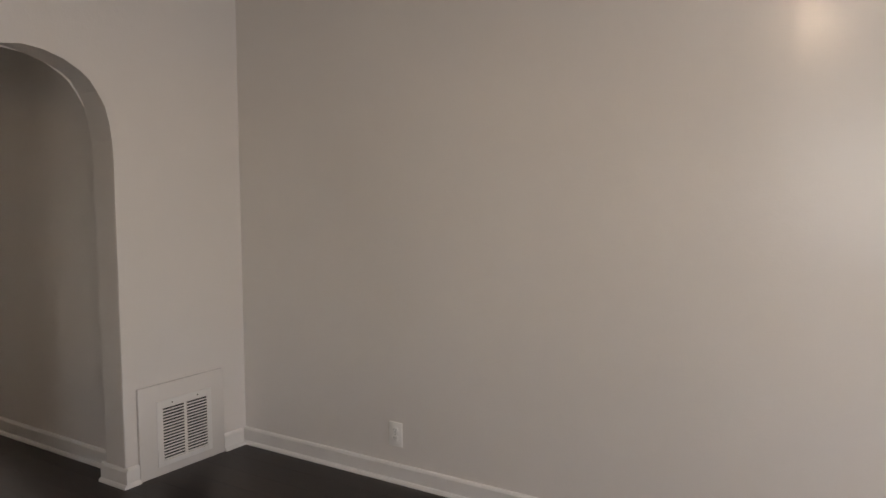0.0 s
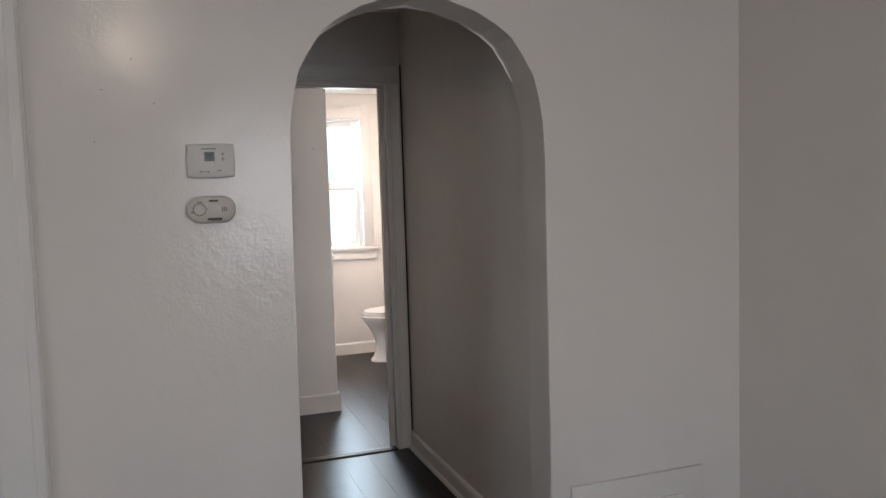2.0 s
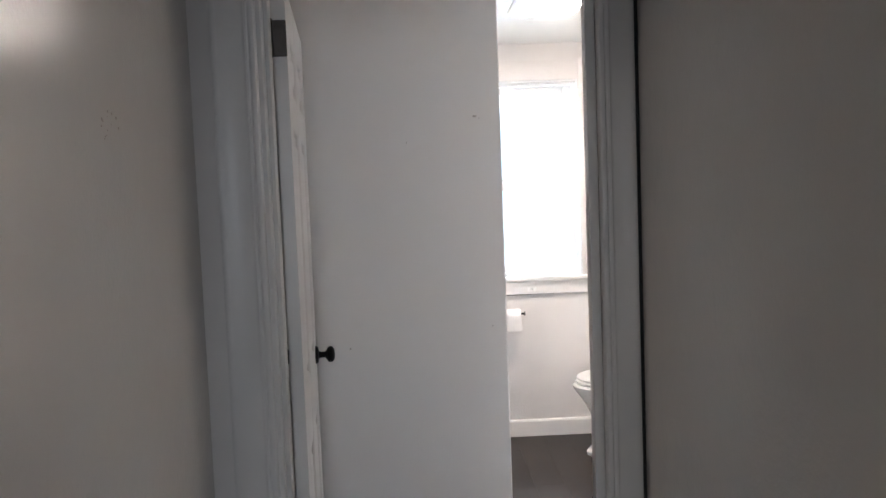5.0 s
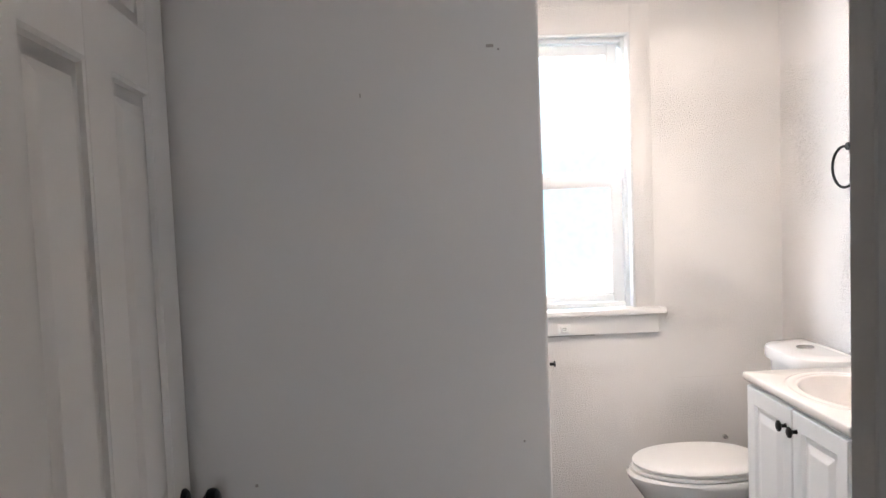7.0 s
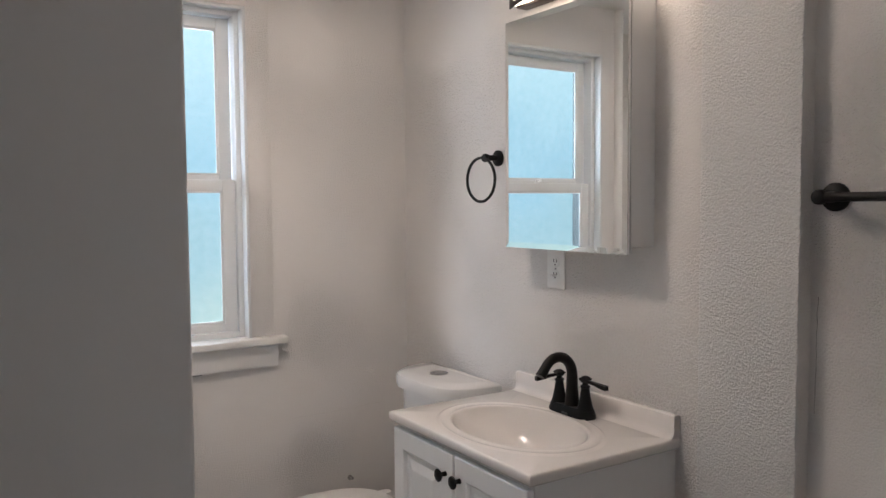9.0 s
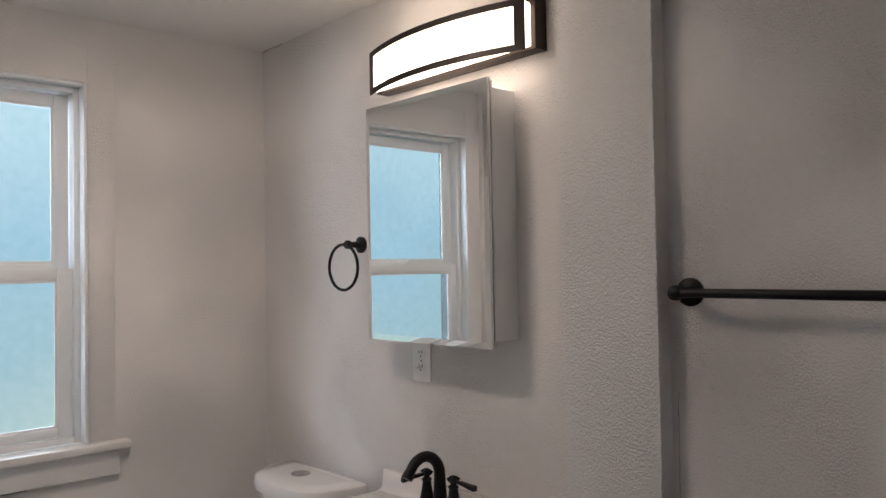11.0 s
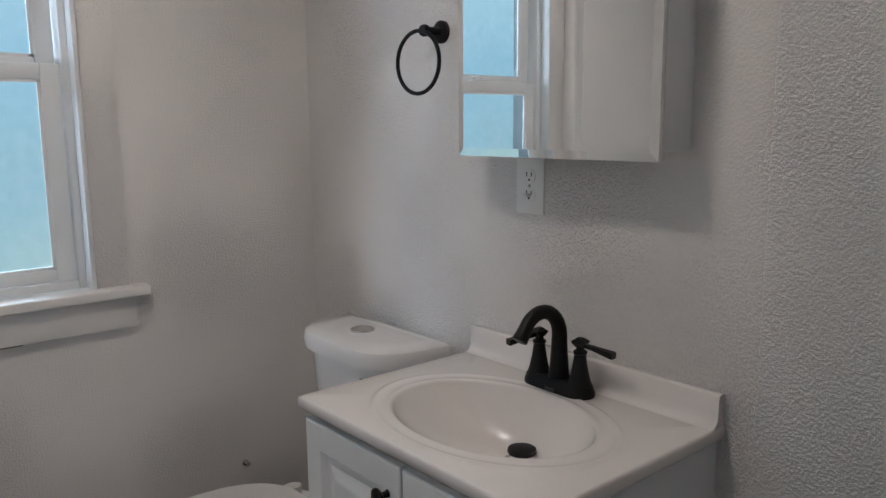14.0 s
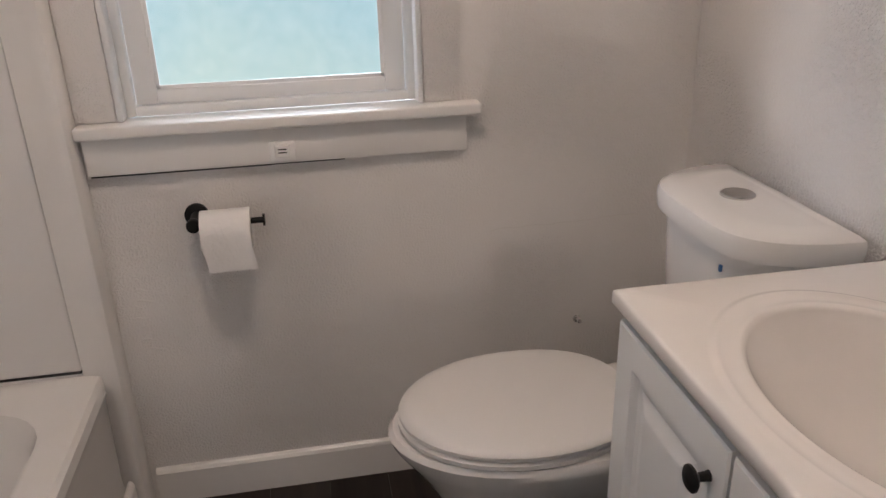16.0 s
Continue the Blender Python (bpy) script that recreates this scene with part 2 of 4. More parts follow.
def part(name, bm, mat, parent=None, label="", smooth=True, local=False, sharp=38):
    """Links a bmesh as one mesh object; world coordinates, unless local."""
    bmesh.ops.recalc_face_normals(bm, faces=bm.faces)
    for e in bm.edges:
        e.smooth = smooth and len(e.link_faces) == 2 and e.calc_face_angle(0) < radians(sharp)
    for f in bm.faces:
        f.smooth = smooth
    if parent and not local:
        bmesh.ops.translate(bm, verts=bm.verts, vec=-ORIGIN[parent.name])
    me = bpy.data.meshes.new(name)
    bm.to_mesh(me)
    bm.free()
    me.materials.append(mat)
    ob = new(name, me)
    if parent:
        ob.parent = parent
        ORIGIN[ob.name] = ORIGIN[parent.name]
    if label:
        ob["label"] = label
    return ob


def structure(name, bm, mat, label, category, smooth=False):
    return tagged(part(name, bm, mat, smooth=smooth), label, category, kind="structure")


def join(bm, tmp):
    me = bpy.data.meshes.new("tmp")
    tmp.to_mesh(me)
    tmp.free()
    bm.from_mesh(me)
    bpy.data.meshes.remove(me)
    return bm


def box(x0, x1, y0, y1, z0, z1, bev=0.0, seg=2, bm=None):
    t = bmesh.new()
    bmesh.ops.create_cube(t, size=1)
    for v in t.verts:
        v.co = Vector((x0 if v.co.x < 0 else x1, y0 if v.co.y < 0 else y1, z0 if v.co.z < 0 else z1))
    if bev:
        bmesh.ops.bevel(t, geom=list(t.edges), offset=bev, segments=seg, profile=0.5, affect="EDGES")
    return join(bm, t) if bm else t


def boxes(rows, bev=0.0, seg=2):
    bm = bmesh.new()
    for r in rows:
        box(*r, bev, seg, bm)
    return bm


def loft(rings, caps=True, closed=True, bm=None):
    t = bmesh.new()
    vs = [[t.verts.new(p) for p in r] for r in rings]
    n = len(vs[0])
    for a, b in zip(vs, vs[1:]):
        for i in range(n if closed else n - 1):
            j = (i + 1) % n
            t.faces.new((a[i], a[j], b[j], b[i]))
    if caps:
        t.faces.new(vs[0])
        t.faces.new(vs[-1])
    return join(bm, t) if bm else t


def lathe(profile, at, axis="z", seg=28, bm=None):
    """profile: rows of (radius, height along the axis); axis: x, y, z, or a vector."""
    way = {"x": Vector((1, 0, 0)), "y": Vector((0, 1, 0)), "z": Vector((0, 0, 1))}[axis] if isinstance(axis, str) else Vector(axis).normalized()
    q = way.to_track_quat("Z", "Y")
    rings = [[Vector(at) + q @ Vector((max(r, 1e-4) * math.cos(2 * math.pi * i / seg), max(r, 1e-4) * math.sin(2 * math.pi * i / seg), h)) for i in range(seg)] for r, h in profile]
    return loft(rings, bm=bm)


def tube(points, radius, seg=14, bm=None, squash=1.0):
    pts = [Vector(p) for p in points]
    rad = radius if isinstance(radius, (list, tuple)) else [radius] * len(pts)
    rings, up = [], None
    for i, p in enumerate(pts):
        d = (pts[min(i + 1, len(pts) - 1)] - pts[max(i - 1, 0)]).normalized()
        if up is None:
            up = d.orthogonal().normalized()
        up = (up - d * up.dot(d)).normalized()
        side = d.cross(up)
        rings.append([p + rad[i] * (math.cos(2 * math.pi * k / seg) * up + squash * math.sin(2 * math.pi * k / seg) * side) for k in range(seg)])
    return loft(rings, bm=bm)


def prism(outline, axis, a, b, bm=None):
    """outline: points (u, v) in the plane across the axis, pushed from a to b."""
    def at(u, v, w):
        return {"x": (w, u, v), "y": (u, w, v), "z": (u, v, w)}[axis]
    return loft([[at(u, v, a) for u, v in outline], [at(u, v, b) for u, v in outline]], bm=bm)


def soften(bm, width, seg=2, angle=40):
    es = [e for e in bm.edges if len(e.link_faces) == 2 and e.calc_face_angle(0) > radians(angle)]
    bmesh.ops.bevel(bm, geom=es, offset=width, segments=seg, profile=0.5, affect="EDGES")
    return bm


# ---- plan, in metres ----
ARCH_Y, ARCH_BACK = -0.293, -0.135      # wall with the arch
LIV_E, LIV_W, LIV_S, LIV_H = 1.128, -3.6, -5.4, 2.52
HALL_W, HALL_E, HALL_H = -0.60, 0.478, 2.42
DOOR_Y, DOOR_BACK = 1.622, 1.725        # wall with the bathroom door
OPEN_W, OPEN_E, OPEN_H = -0.425, 0.385, 2.03
BATH_W, BATH_E, BATH_N, BATH_H = -0.60, 1.535, 4.29, 2.335
RECESS_E, RECESS_Y = 1.575, 2.61        # east wall beside the door stands back
PART_Y, PART_BACK, PART_E = 2.535, 2.64, 0.243
WIN_W, WIN_E, WIN_B, WIN_T = 0.265, 0.900, 0.945, 2.123

# ---- walls ----
HALF = ((0.400, 1.545), (0.396, 1.64), (0.385, 1.72), (0.366, 1.795), (0.338, 1.86), (0.300, 1.915), (0.255, 1.95), (0.18, 1.983), (0.09, 2.012))
ARCH_X = -0.027
outline = [(LIV_W, 0), (ARCH_X - 0.412, 0)]
outline += [(ARCH_X - u, v) for u, v in HALF] + [(ARCH_X, 2.031)] + [(ARCH_X + u, v) for u, v in reversed(HALF)]
outline += [(ARCH_X + 0.398, 0), (LIV_E + 0.12, 0), (LIV_E + 0.12, LIV_H), (LIV_W, LIV_H)]
bm = prism(outline, "y", ARCH_Y, ARCH_BACK)
es = [e for e in bm.edges if all(abs(v.co.x - ARCH_X) < 0.42 and v.co.z < 2.04 for v in e.verts) and abs(e.verts[0].co.y - e.verts[1].co.y) < 0.001]
bmesh.ops.bevel(bm, geom=es, offset=0.008, segments=3, profile=0.5, affect="EDGES")
WALL_ARCH = structure("wall_arch", bm, PLASTER, "off-white painted plaster wall with a pointed arch", "wall")
structure("wall_living_east", box(LIV_E, LIV_E + 0.12, LIV_S - 0.12, ARCH_Y, 0, LIV_H), PLASTER, "off-white satin painted plaster wall", "wall")


def wall_with_hole(name, axis, a, b, u0, u1, h, hole, mat, label):
    """A wall along x (axis y) or y (axis x), with one opening hole = (u0, u1, z0, z1)."""
    p, q, z0, z1 = hole
    rows = [(u0, p, 0, h), (q, u1, 0, h), (p, q, z1, h)] + ([(p, q, 0, z0)] if z0 > 0 else [])
    bm = bmesh.new()
    for r in rows:
        if axis == "y":
            box(r[0], r[1], a, b, r[2], r[3], bm=bm)
        else:
            box(a, b, r[0], r[1], r[2], r[3], bm=bm)
    return structure(name, bm, mat, label, "wall")


wall_with_hole("wall_living_south", "y", LIV_S - 0.12, LIV_S, LIV_W - 0.12, LIV_E, LIV_H, (-0.36, 0.72, 0.75, 2.1), PLASTER, "off-white painted plaster wall with an assumed window")
wall_with_hole("wall_living_west", "x", LIV_W - 0.12, LIV_W, LIV_S, ARCH_BACK, LIV_H, (-3.55, -2.25, 0.75, 2.1), PLASTER, "off-white painted plaster wall with an assumed window")
structure("wall_hall_east", box(HALL_E, HALL_E + 0.11, ARCH_BACK, DOOR_Y - 0.002, 0, HALL_H), PLASTER, "off-white painted hall wall in shade", "wall")
WALL_HALL = structure("wall_hall_west", box(HALL_W - 0.1, HALL_W, ARCH_BACK, DOOR_BACK, 0, HALL_H), PLASTER, "off-white glossy painted hall wall", "wall")
wall_with_hole("wall_bath_south", "y", DOOR_Y, DOOR_BACK, HALL_W, RECESS_E + 0.1, HALL_H, (OPEN_W - 0.02, OPEN_E + 0.02, 0, OPEN_H + 0.02), SMOOTHWALL, "white painted wall with a doorway")
WALL_NORTH = wall_with_hole("wall_bath_north", "y", BATH_N, BATH_N + 0.16, BATH_W - 0.1, BATH_E + 0.14, HALL_H, (WIN_W, WIN_E, WIN_B, WIN_T), ROLLED, "white lightly textured wall with a window")
structure("wall_bath_west", box(BATH_W - 0.1, BATH_W, DOOR_BACK, BATH_N, 0, HALL_H), SMOOTHWALL, "white smooth painted wall", "wall")
structure("wall_bath_east", box(BATH_E, BATH_E + 0.14, RECESS_Y, BATH_N, 0, HALL_H), STIPPLE, "white stippled painted wall", "wall")
structure("wall_bath_patch", box(BATH_E - 0.009, BATH_E - 0.0005, RECESS_Y - 0.002, 2.866, 0, BATH_H - 0.001, 0.003, 2), STRIP, "white stippled plaster board strip with a visible edge", "wall")
WALL_BATH_RECESS = structure("wall_bath_recess", box(RECESS_E, RECESS_E + 0.1, DOOR_BACK, RECESS_Y, 0, HALL_H), BLOTCHED, "white unevenly stippled painted wall set back", "wall")
WALL_PARTITION = structure("wall_partition", soften(box(BATH_W, PART_E, PART_Y, PART_BACK, 0, HALL_H), 0.006, 3), SMOOTHWALL, "white smooth partition wall at the tub's end", "wall")

structure("ceiling_living", box(LIV_W - 0.12, LIV_E + 0.12, LIV_S - 0.12, ARCH_BACK, LIV_H, LIV_H + 0.1), CEILING, "white painted ceiling", "ceiling")
structure("ceiling_hall", box(HALL_W - 0.1, HALL_E + 0.11, ARCH_BACK + 0.001, DOOR_Y, HALL_H, HALL_H + 0.1), CEILING, "white painted ceiling", "ceiling")
CEIL_BATH = structure("ceiling_bath", box(BATH_W - 0.1, RECESS_E + 0.1, DOOR_BACK, BATH_N + 0.001, BATH_H, BATH_H + 0.1), CEILING, "white painted ceiling", "ceiling")
structure("ground", box(-60, 60, -60, 60, -0.5, -0.2), material("lawn_soil", (0.06, 0.09, 0.04), 0.9, bump=((8, 0.05, "noise"),), tint=0.4, tint_scale=0.6), "flat lawn round the house", "ground")

# ---- baseboards ----


def baseboard(x0, y0, x1, y1, nx, ny, h=0.092, th=0.016, shoe=True, name="baseboard"):
    """A board along a wall from (x0, y0) to (x1, y1); (nx, ny) points into the room."""
    prof = [(0, 0), (th, 0), (th, h - 0.012), (th - 0.004, h - 0.004), (th - 0.009, h), (0, h)]
    if shoe:
        prof = [(0, 0), (th + 0.014, 0), (th + 0.013, 0.008), (th + 0.006, 0.017), (th, 0.019), (th, h - 0.012), (th - 0.004, h - 0.004), (th - 0.009, h), (0, h)]
    rings = [[(x + nx * d, y + ny * d, z) for d, z in prof] for x, y in ((x0, y0), (x1, y1))]
    return structure(name, loft(rings), TRIM, "white painted wooden baseboard", "baseboard")


baseboard(LIV_E, LIV_S, LIV_E, ARCH_Y, -1, 0)
baseboard(ARCH_X + 0.399, ARCH_Y, 0.437, ARCH_Y, 0, -1)
baseboard(0.963, ARCH_Y, LIV_E - 0.03, ARCH_Y, 0, -1)
baseboard(-1.085, ARCH_Y, ARCH_X - 0.413, ARCH_Y, 0, -1)
baseboard(ARCH_X + 0.3985, ARCH_Y - 0.03, ARCH_X + 0.3985, ARCH_BACK + 0.02, -1, 0)
baseboard(ARCH_X - 0.4125, ARCH_BACK + 0.02, ARCH_X - 0.4125, ARCH_Y - 0.03, 1, 0)
baseboard(HALL_E, ARCH_BACK, HALL_E, DOOR_Y - 0.026, -1, 0)
baseboard(HALL_W, ARCH_BACK, HALL_W, DOOR_Y - 0.026, 1, 0)
baseboard(BATH_W, PART_Y, PART_E, PART_Y, 0, -1, 0.124, 0.015, False)
baseboard(PART_E, PART_Y - 0.015, PART_E, PART_BACK, 1, 0, 0.124, 0.015, False)
baseboard(0.196, BATH_N, 0.98, BATH_N, 0, -1, 0.101, 0.015, False)
baseboard(0.98, BATH_N, BATH_E, BATH_N, 0, -1, 0.101, 0.015, False)
baseboard(BATH_E, 3.56, BATH_E, BATH_N - 0.015, -1, 0, 0.108, 0.015, False)
baseboard(BATH_E - 0.006, RECESS_Y, BATH_E - 0.006, 2.935, -1, 0, 0.108, 0.015, False)
baseboard(RECESS_E, DOOR_BACK, RECESS_E, RECESS_Y, -1, 0, 0.108, 0.015, False)
baseboard(0.512, DOOR_BACK, RECESS_E - 0.015, DOOR_BACK, 0, 1, 0.108, 0.015, False)

# ---- doorway to the bathroom: casings, jambs, stops ----


def casing(x0, x1, z0, z1, y, way, outer):
    """A board with a bead and two grooves on its inner edge and an eased back band on its outer edge."""
    w = (x1 - x0) if outer in ("w", "e") else (z1 - z0)
    prof = [(0, 0), (0, 0.016), (0.003, 0.0205), (0.008, 0.022), (0.013, 0.0205), (0.0155, 0.0165), (0.018, 0.0160), (0.021, 0.0185), (0.026, 0.0185),
            (0.029, 0.0155), (0.034, 0.0145), (w - 0.018, 0.0145), (w - 0.015, 0.0165), (w - 0.010, 0.0175), (w - 0.004, 0.0175), (w, 0.0145), (w, 0)]
    if outer == "w":
        rings = [[(x1 - u, y + way * d, z) for u, d in prof] for z in (z0, z1)]
    elif outer == "e":
        rings = [[(x0 + u, y + way * d, z) for u, d in prof] for z in (z0, z1)]
    else:
        rings = [[(x, y + way * d, z0 + u) for u, d in prof] for x in (x0, x1)]
    return structure("trim_casing", loft(rings), TRIM, "white painted wooden door casing with moulded edges", "door casing", smooth=True)


CW, CE = -0.545, 0.470
casing(CW, OPEN_W - 0.012, 0, OPEN_H + 0.004, DOOR_Y, -1, "w")
casing(OPEN_E - 0.004, CE, 0, OPEN_H + 0.004, DOOR_Y, -1, "e")
casing(CW, CE, OPEN_H + 0.005, OPEN_H + 0.112, DOOR_Y, -1, "t")
casing(CW, OPEN_W - 0.012, 0, OPEN_H + 0.004, DOOR_BACK, 1, "w")
casing(OPEN_E + 0.03, 0.51, 0, OPEN_H + 0.004, DOOR_BACK, 1, "e")
casing(CW, 0.51, OPEN_H + 0.005, OPEN_H + 0.112, DOOR_BACK, 1, "t")
structure("trim_jamb_west", boxes([(OPEN_W - 0.02, OPEN_W, DOOR_Y - 0.004, DOOR_BACK + 0.004, 0, OPEN_H), (OPEN_W, OPEN_W + 0.012, DOOR_Y + 0.026, DOOR_Y + 0.064, 0, OPEN_H)], 0.002, 1), TRIM, "white painted door jamb with a stop", "door jamb")
jamb = structure("trim_jamb_east", boxes([(OPEN_E, OPEN_E + 0.02, DOOR_Y - 0.004, DOOR_BACK + 0.004, 0, OPEN_H), (OPEN_E - 0.026, OPEN_E, DOOR_Y + 0.026, DOOR_Y + 0.064, 0, OPEN_H)], 0.002, 1), TRIM, "white painted door jamb with a stop", "door jamb")
structure("trim_jamb_head", boxes([(OPEN_W, OPEN_E, DOOR_Y - 0.004, DOOR_BACK + 0.004, OPEN_H, OPEN_H + 0.02), (OPEN_W + 0.012, OPEN_E - 0.026, DOOR_Y + 0.026, DOOR_Y + 0.064, OPEN_H - 0.012, OPEN_H)], 0.002, 1), TRIM, "white painted door head with a stop", "door jamb")
strike = thing("strike_plate", (OPEN_E, 1.715, 0.91), "black metal strike plate on the door jamb", "strike plate")
part("plate", box(OPEN_E - 0.006, OPEN_E + 0.001, 1.700, 1.738, 0.875, 0.945, 0.0008, 1), BLACK, strike)
for z in (0.885, 0.935):
    part("screw", lathe([(0.003, 0), (0.0035, 0.0015), (0, 0.002)], (OPEN_E - 0.006, 1.715, z), (-1, 0, 0), 10), HINGE, strike)
structure("trim_shadow_gap", box(CE + 0.0005, HALL_E - 0.0003, DOOR_Y - 0.018, DOOR_Y - 0.003, 0.1, OPEN_H + 0.11), SHADOWGAP, "dark gap between casing and wall", "gap")
threshold = structure("trim_threshold", loft([[(x, DOOR_Y - 0.035, 0.0), (x, DOOR_Y - 0.025, 0.009), (x, DOOR_Y, 0.013), (x, DOOR_Y + 0.03, 0.009), (x, DOOR_Y + 0.04, 0.0)] for x in (OPEN_W, OPEN_E)]), material("dark_transition_strip", (0.012, 0.010, 0.009), 0.45, tint=0.1, tint_scale=10), "dark transition strip across the doorway", "threshold")

# casing of another door in the living room
structure("trim_casing_living", boxes([(-1.20, -1.112, ARCH_Y - 0.016, ARCH_Y, 0, 2.12), (-1.118, -1.090, ARCH_Y - 0.024, ARCH_Y, 0, 2.12), (-1.10, -1.085, ARCH_Y - 0.012, ARCH_Y, 0, 2.12)], 0.004, 2), TRIM, "white painted moulded door casing", "door casing")
closet = thing("door_2", (-1.6, ARCH_Y, 0), "white painted closed panel door", "door", kind="structure")
part("slab", box(-1.98, -1.20, ARCH_Y - 0.010, ARCH_Y - 0.0005, 0.005, 2.03, 0.002, 1), DOORPAINT, closet)

# ---- bathroom door, six panels, swung open against the tub partition ----
DW, DT, DH = 0.772, 0.035, 2.01
door = thing("door_1", (-0.4035, 1.746, 0.012), "white six-panel door standing open into the bathroom", "door", kind="structure", turn=95.3)
# local: x along the door from its hinges, y across it, z up
st, mid = 0.122, 0.112
rails = [(0, 0.20), (0.73, 0.925), (1.648, 1.742), (DH - 0.115, DH)]
rows = [(0, st, -DT / 2, DT / 2, 0, DH), (DW - st, DW, -DT / 2, DT / 2, 0, DH), (DW / 2 - mid / 2, DW / 2 + mid / 2, -DT / 2, DT / 2, 0, DH)]
rows += [(st, DW - st, -DT / 2 + 0.0004, DT / 2 - 0.0004, a, b) for a, b in rails]
bm = boxes(rows)
box(0.02, DW - 0.02, -0.008, 0.008, 0.02, DH - 0.02, bm=bm)
part("slab", bm, DOORPAINT, door, smooth=False, local=True)
for xa, xb in ((st, DW / 2 - mid / 2), (DW / 2 + mid / 2, DW - st)):
    for (a0, a), (b, b0) in zip(rails, rails[1:]):
        bm = bmesh.new()
        for s in (-1, 1):
            # sloped sticking round the recess, then the raised field
            def ring(d, y):
                return [(xa + d, s * y, a + d), (xb - d, s * y, a + d), (xb - d, s * y, b - d), (xa + d, s * y, b - d)]
            loft([ring(0, DT / 2 - 0.0006), ring(0.006, DT / 2 - 0.003), ring(0.010, DT / 2 - 0.0095), ring(0.030, DT / 2 - 0.0095), ring(0.046, DT / 2 - 0.003), ring(0.050, DT / 2 - 0.002)], caps=False, bm=bm)
            t = bmesh.new()
            t.faces.new([t.verts.new(p) for p in ring(0.050, DT / 2 - 0.002)])
            join(bm, t)
        part("panel", bm, DOORPAINT, door, smooth=False, local=True)
for s in (-1, 1):
    bm = lathe([(0.0, 0), (0.031, 0), (0.031, 0.004), (0.027, 0.009), (0.013, 0.012), (0.0105, 0.02), (0.0105, 0.034), (0.016, 0.038), (0.026, 0.044), (0.0285, 0.052), (0.0265, 0.060), (0.018, 0.066), (0, 0.068)], (DW - 0.066, s * DT / 2, 0.905), (0, s, 0))
    part("knob", bm, BLACK, door, "matt black round door knob", local=True)
part("latch_plate", box(DW - 0.0005, DW + 0.002, -0.012, 0.012, 0.875, 0.935, 0.0006, 1), BLACK, door, local=True)
for z in (0.21, 1.865):
    bm = box(-0.012, -0.0005, -0.018, 0.016, z - 0.045, z + 0.045, 0.0012, 1)
    lathe([(0.006, -0.048), (0.0065, -0.046), (0.0065, 0.046), (0.006, 0.048)], (-0.012, DT / 2 + 0.004, z), "z", 14, bm)
    part("hinge", bm, HINGE, door, "dark metal butt hinge", local=True)

# ---- bathroom window ----
win = thing("window_1", (0.582, BATH_N, 0.95), "white vinyl double-hung window with frosted glass", "window", kind="structure")
WC = (WIN_W + WIN_E) / 2
part("casing", boxes([(0.183, WIN_W - 0.002, BATH_N - 0.005, BATH_N - 0.0005, 0.972, 2.235), (WIN_E + 0.002, 0.984, BATH_N - 0.005, BATH_N - 0.0005, 0.972, 2.235), (WIN_W - 0.002, WIN_E + 0.002, BATH_N - 0.0048, BATH_N - 0.0005, WIN_T + 0.002, 2.235)], 0.002, 2), ROLLED, win, "flat white painted casing boards")
part("stop", boxes([(WIN_W + 0.0005, WIN_W + 0.013, BATH_N - 0.012, BATH_N + 0.03, 0.971, WIN_T - 0.0005), (WIN_E - 0.013, WIN_E - 0.0005, BATH_N - 0.012, BATH_N + 0.03, 0.971, WIN_T - 0.0005), (WIN_W + 0.0132, WIN_E - 0.0132, BATH_N - 0.012, BATH_N + 0.03, WIN_T - 0.013, WIN_T - 0.0005)], 0.003, 2), VINYL, win)
part("frame", boxes([(WIN_W + 0.001, WIN_W + 0.030, BATH_N + 0.031, BATH_N + 0.092, 0.971, WIN_T - 0.001), (WIN_E - 0.030, WIN_E - 0.001, BATH_N + 0.031, BATH_N + 0.092, 0.971, WIN_T - 0.001), (WIN_W + 0.0302, WIN_E - 0.0302, BATH_N + 0.031, BATH_N + 0.092, WIN_T - 0.03, WIN_T - 0.001), (WIN_W + 0.0302, WIN_E - 0.0302, BATH_N + 0.031, BATH_N + 0.092, 0.971, 0.992)], 0.003, 2), VINYL, win)
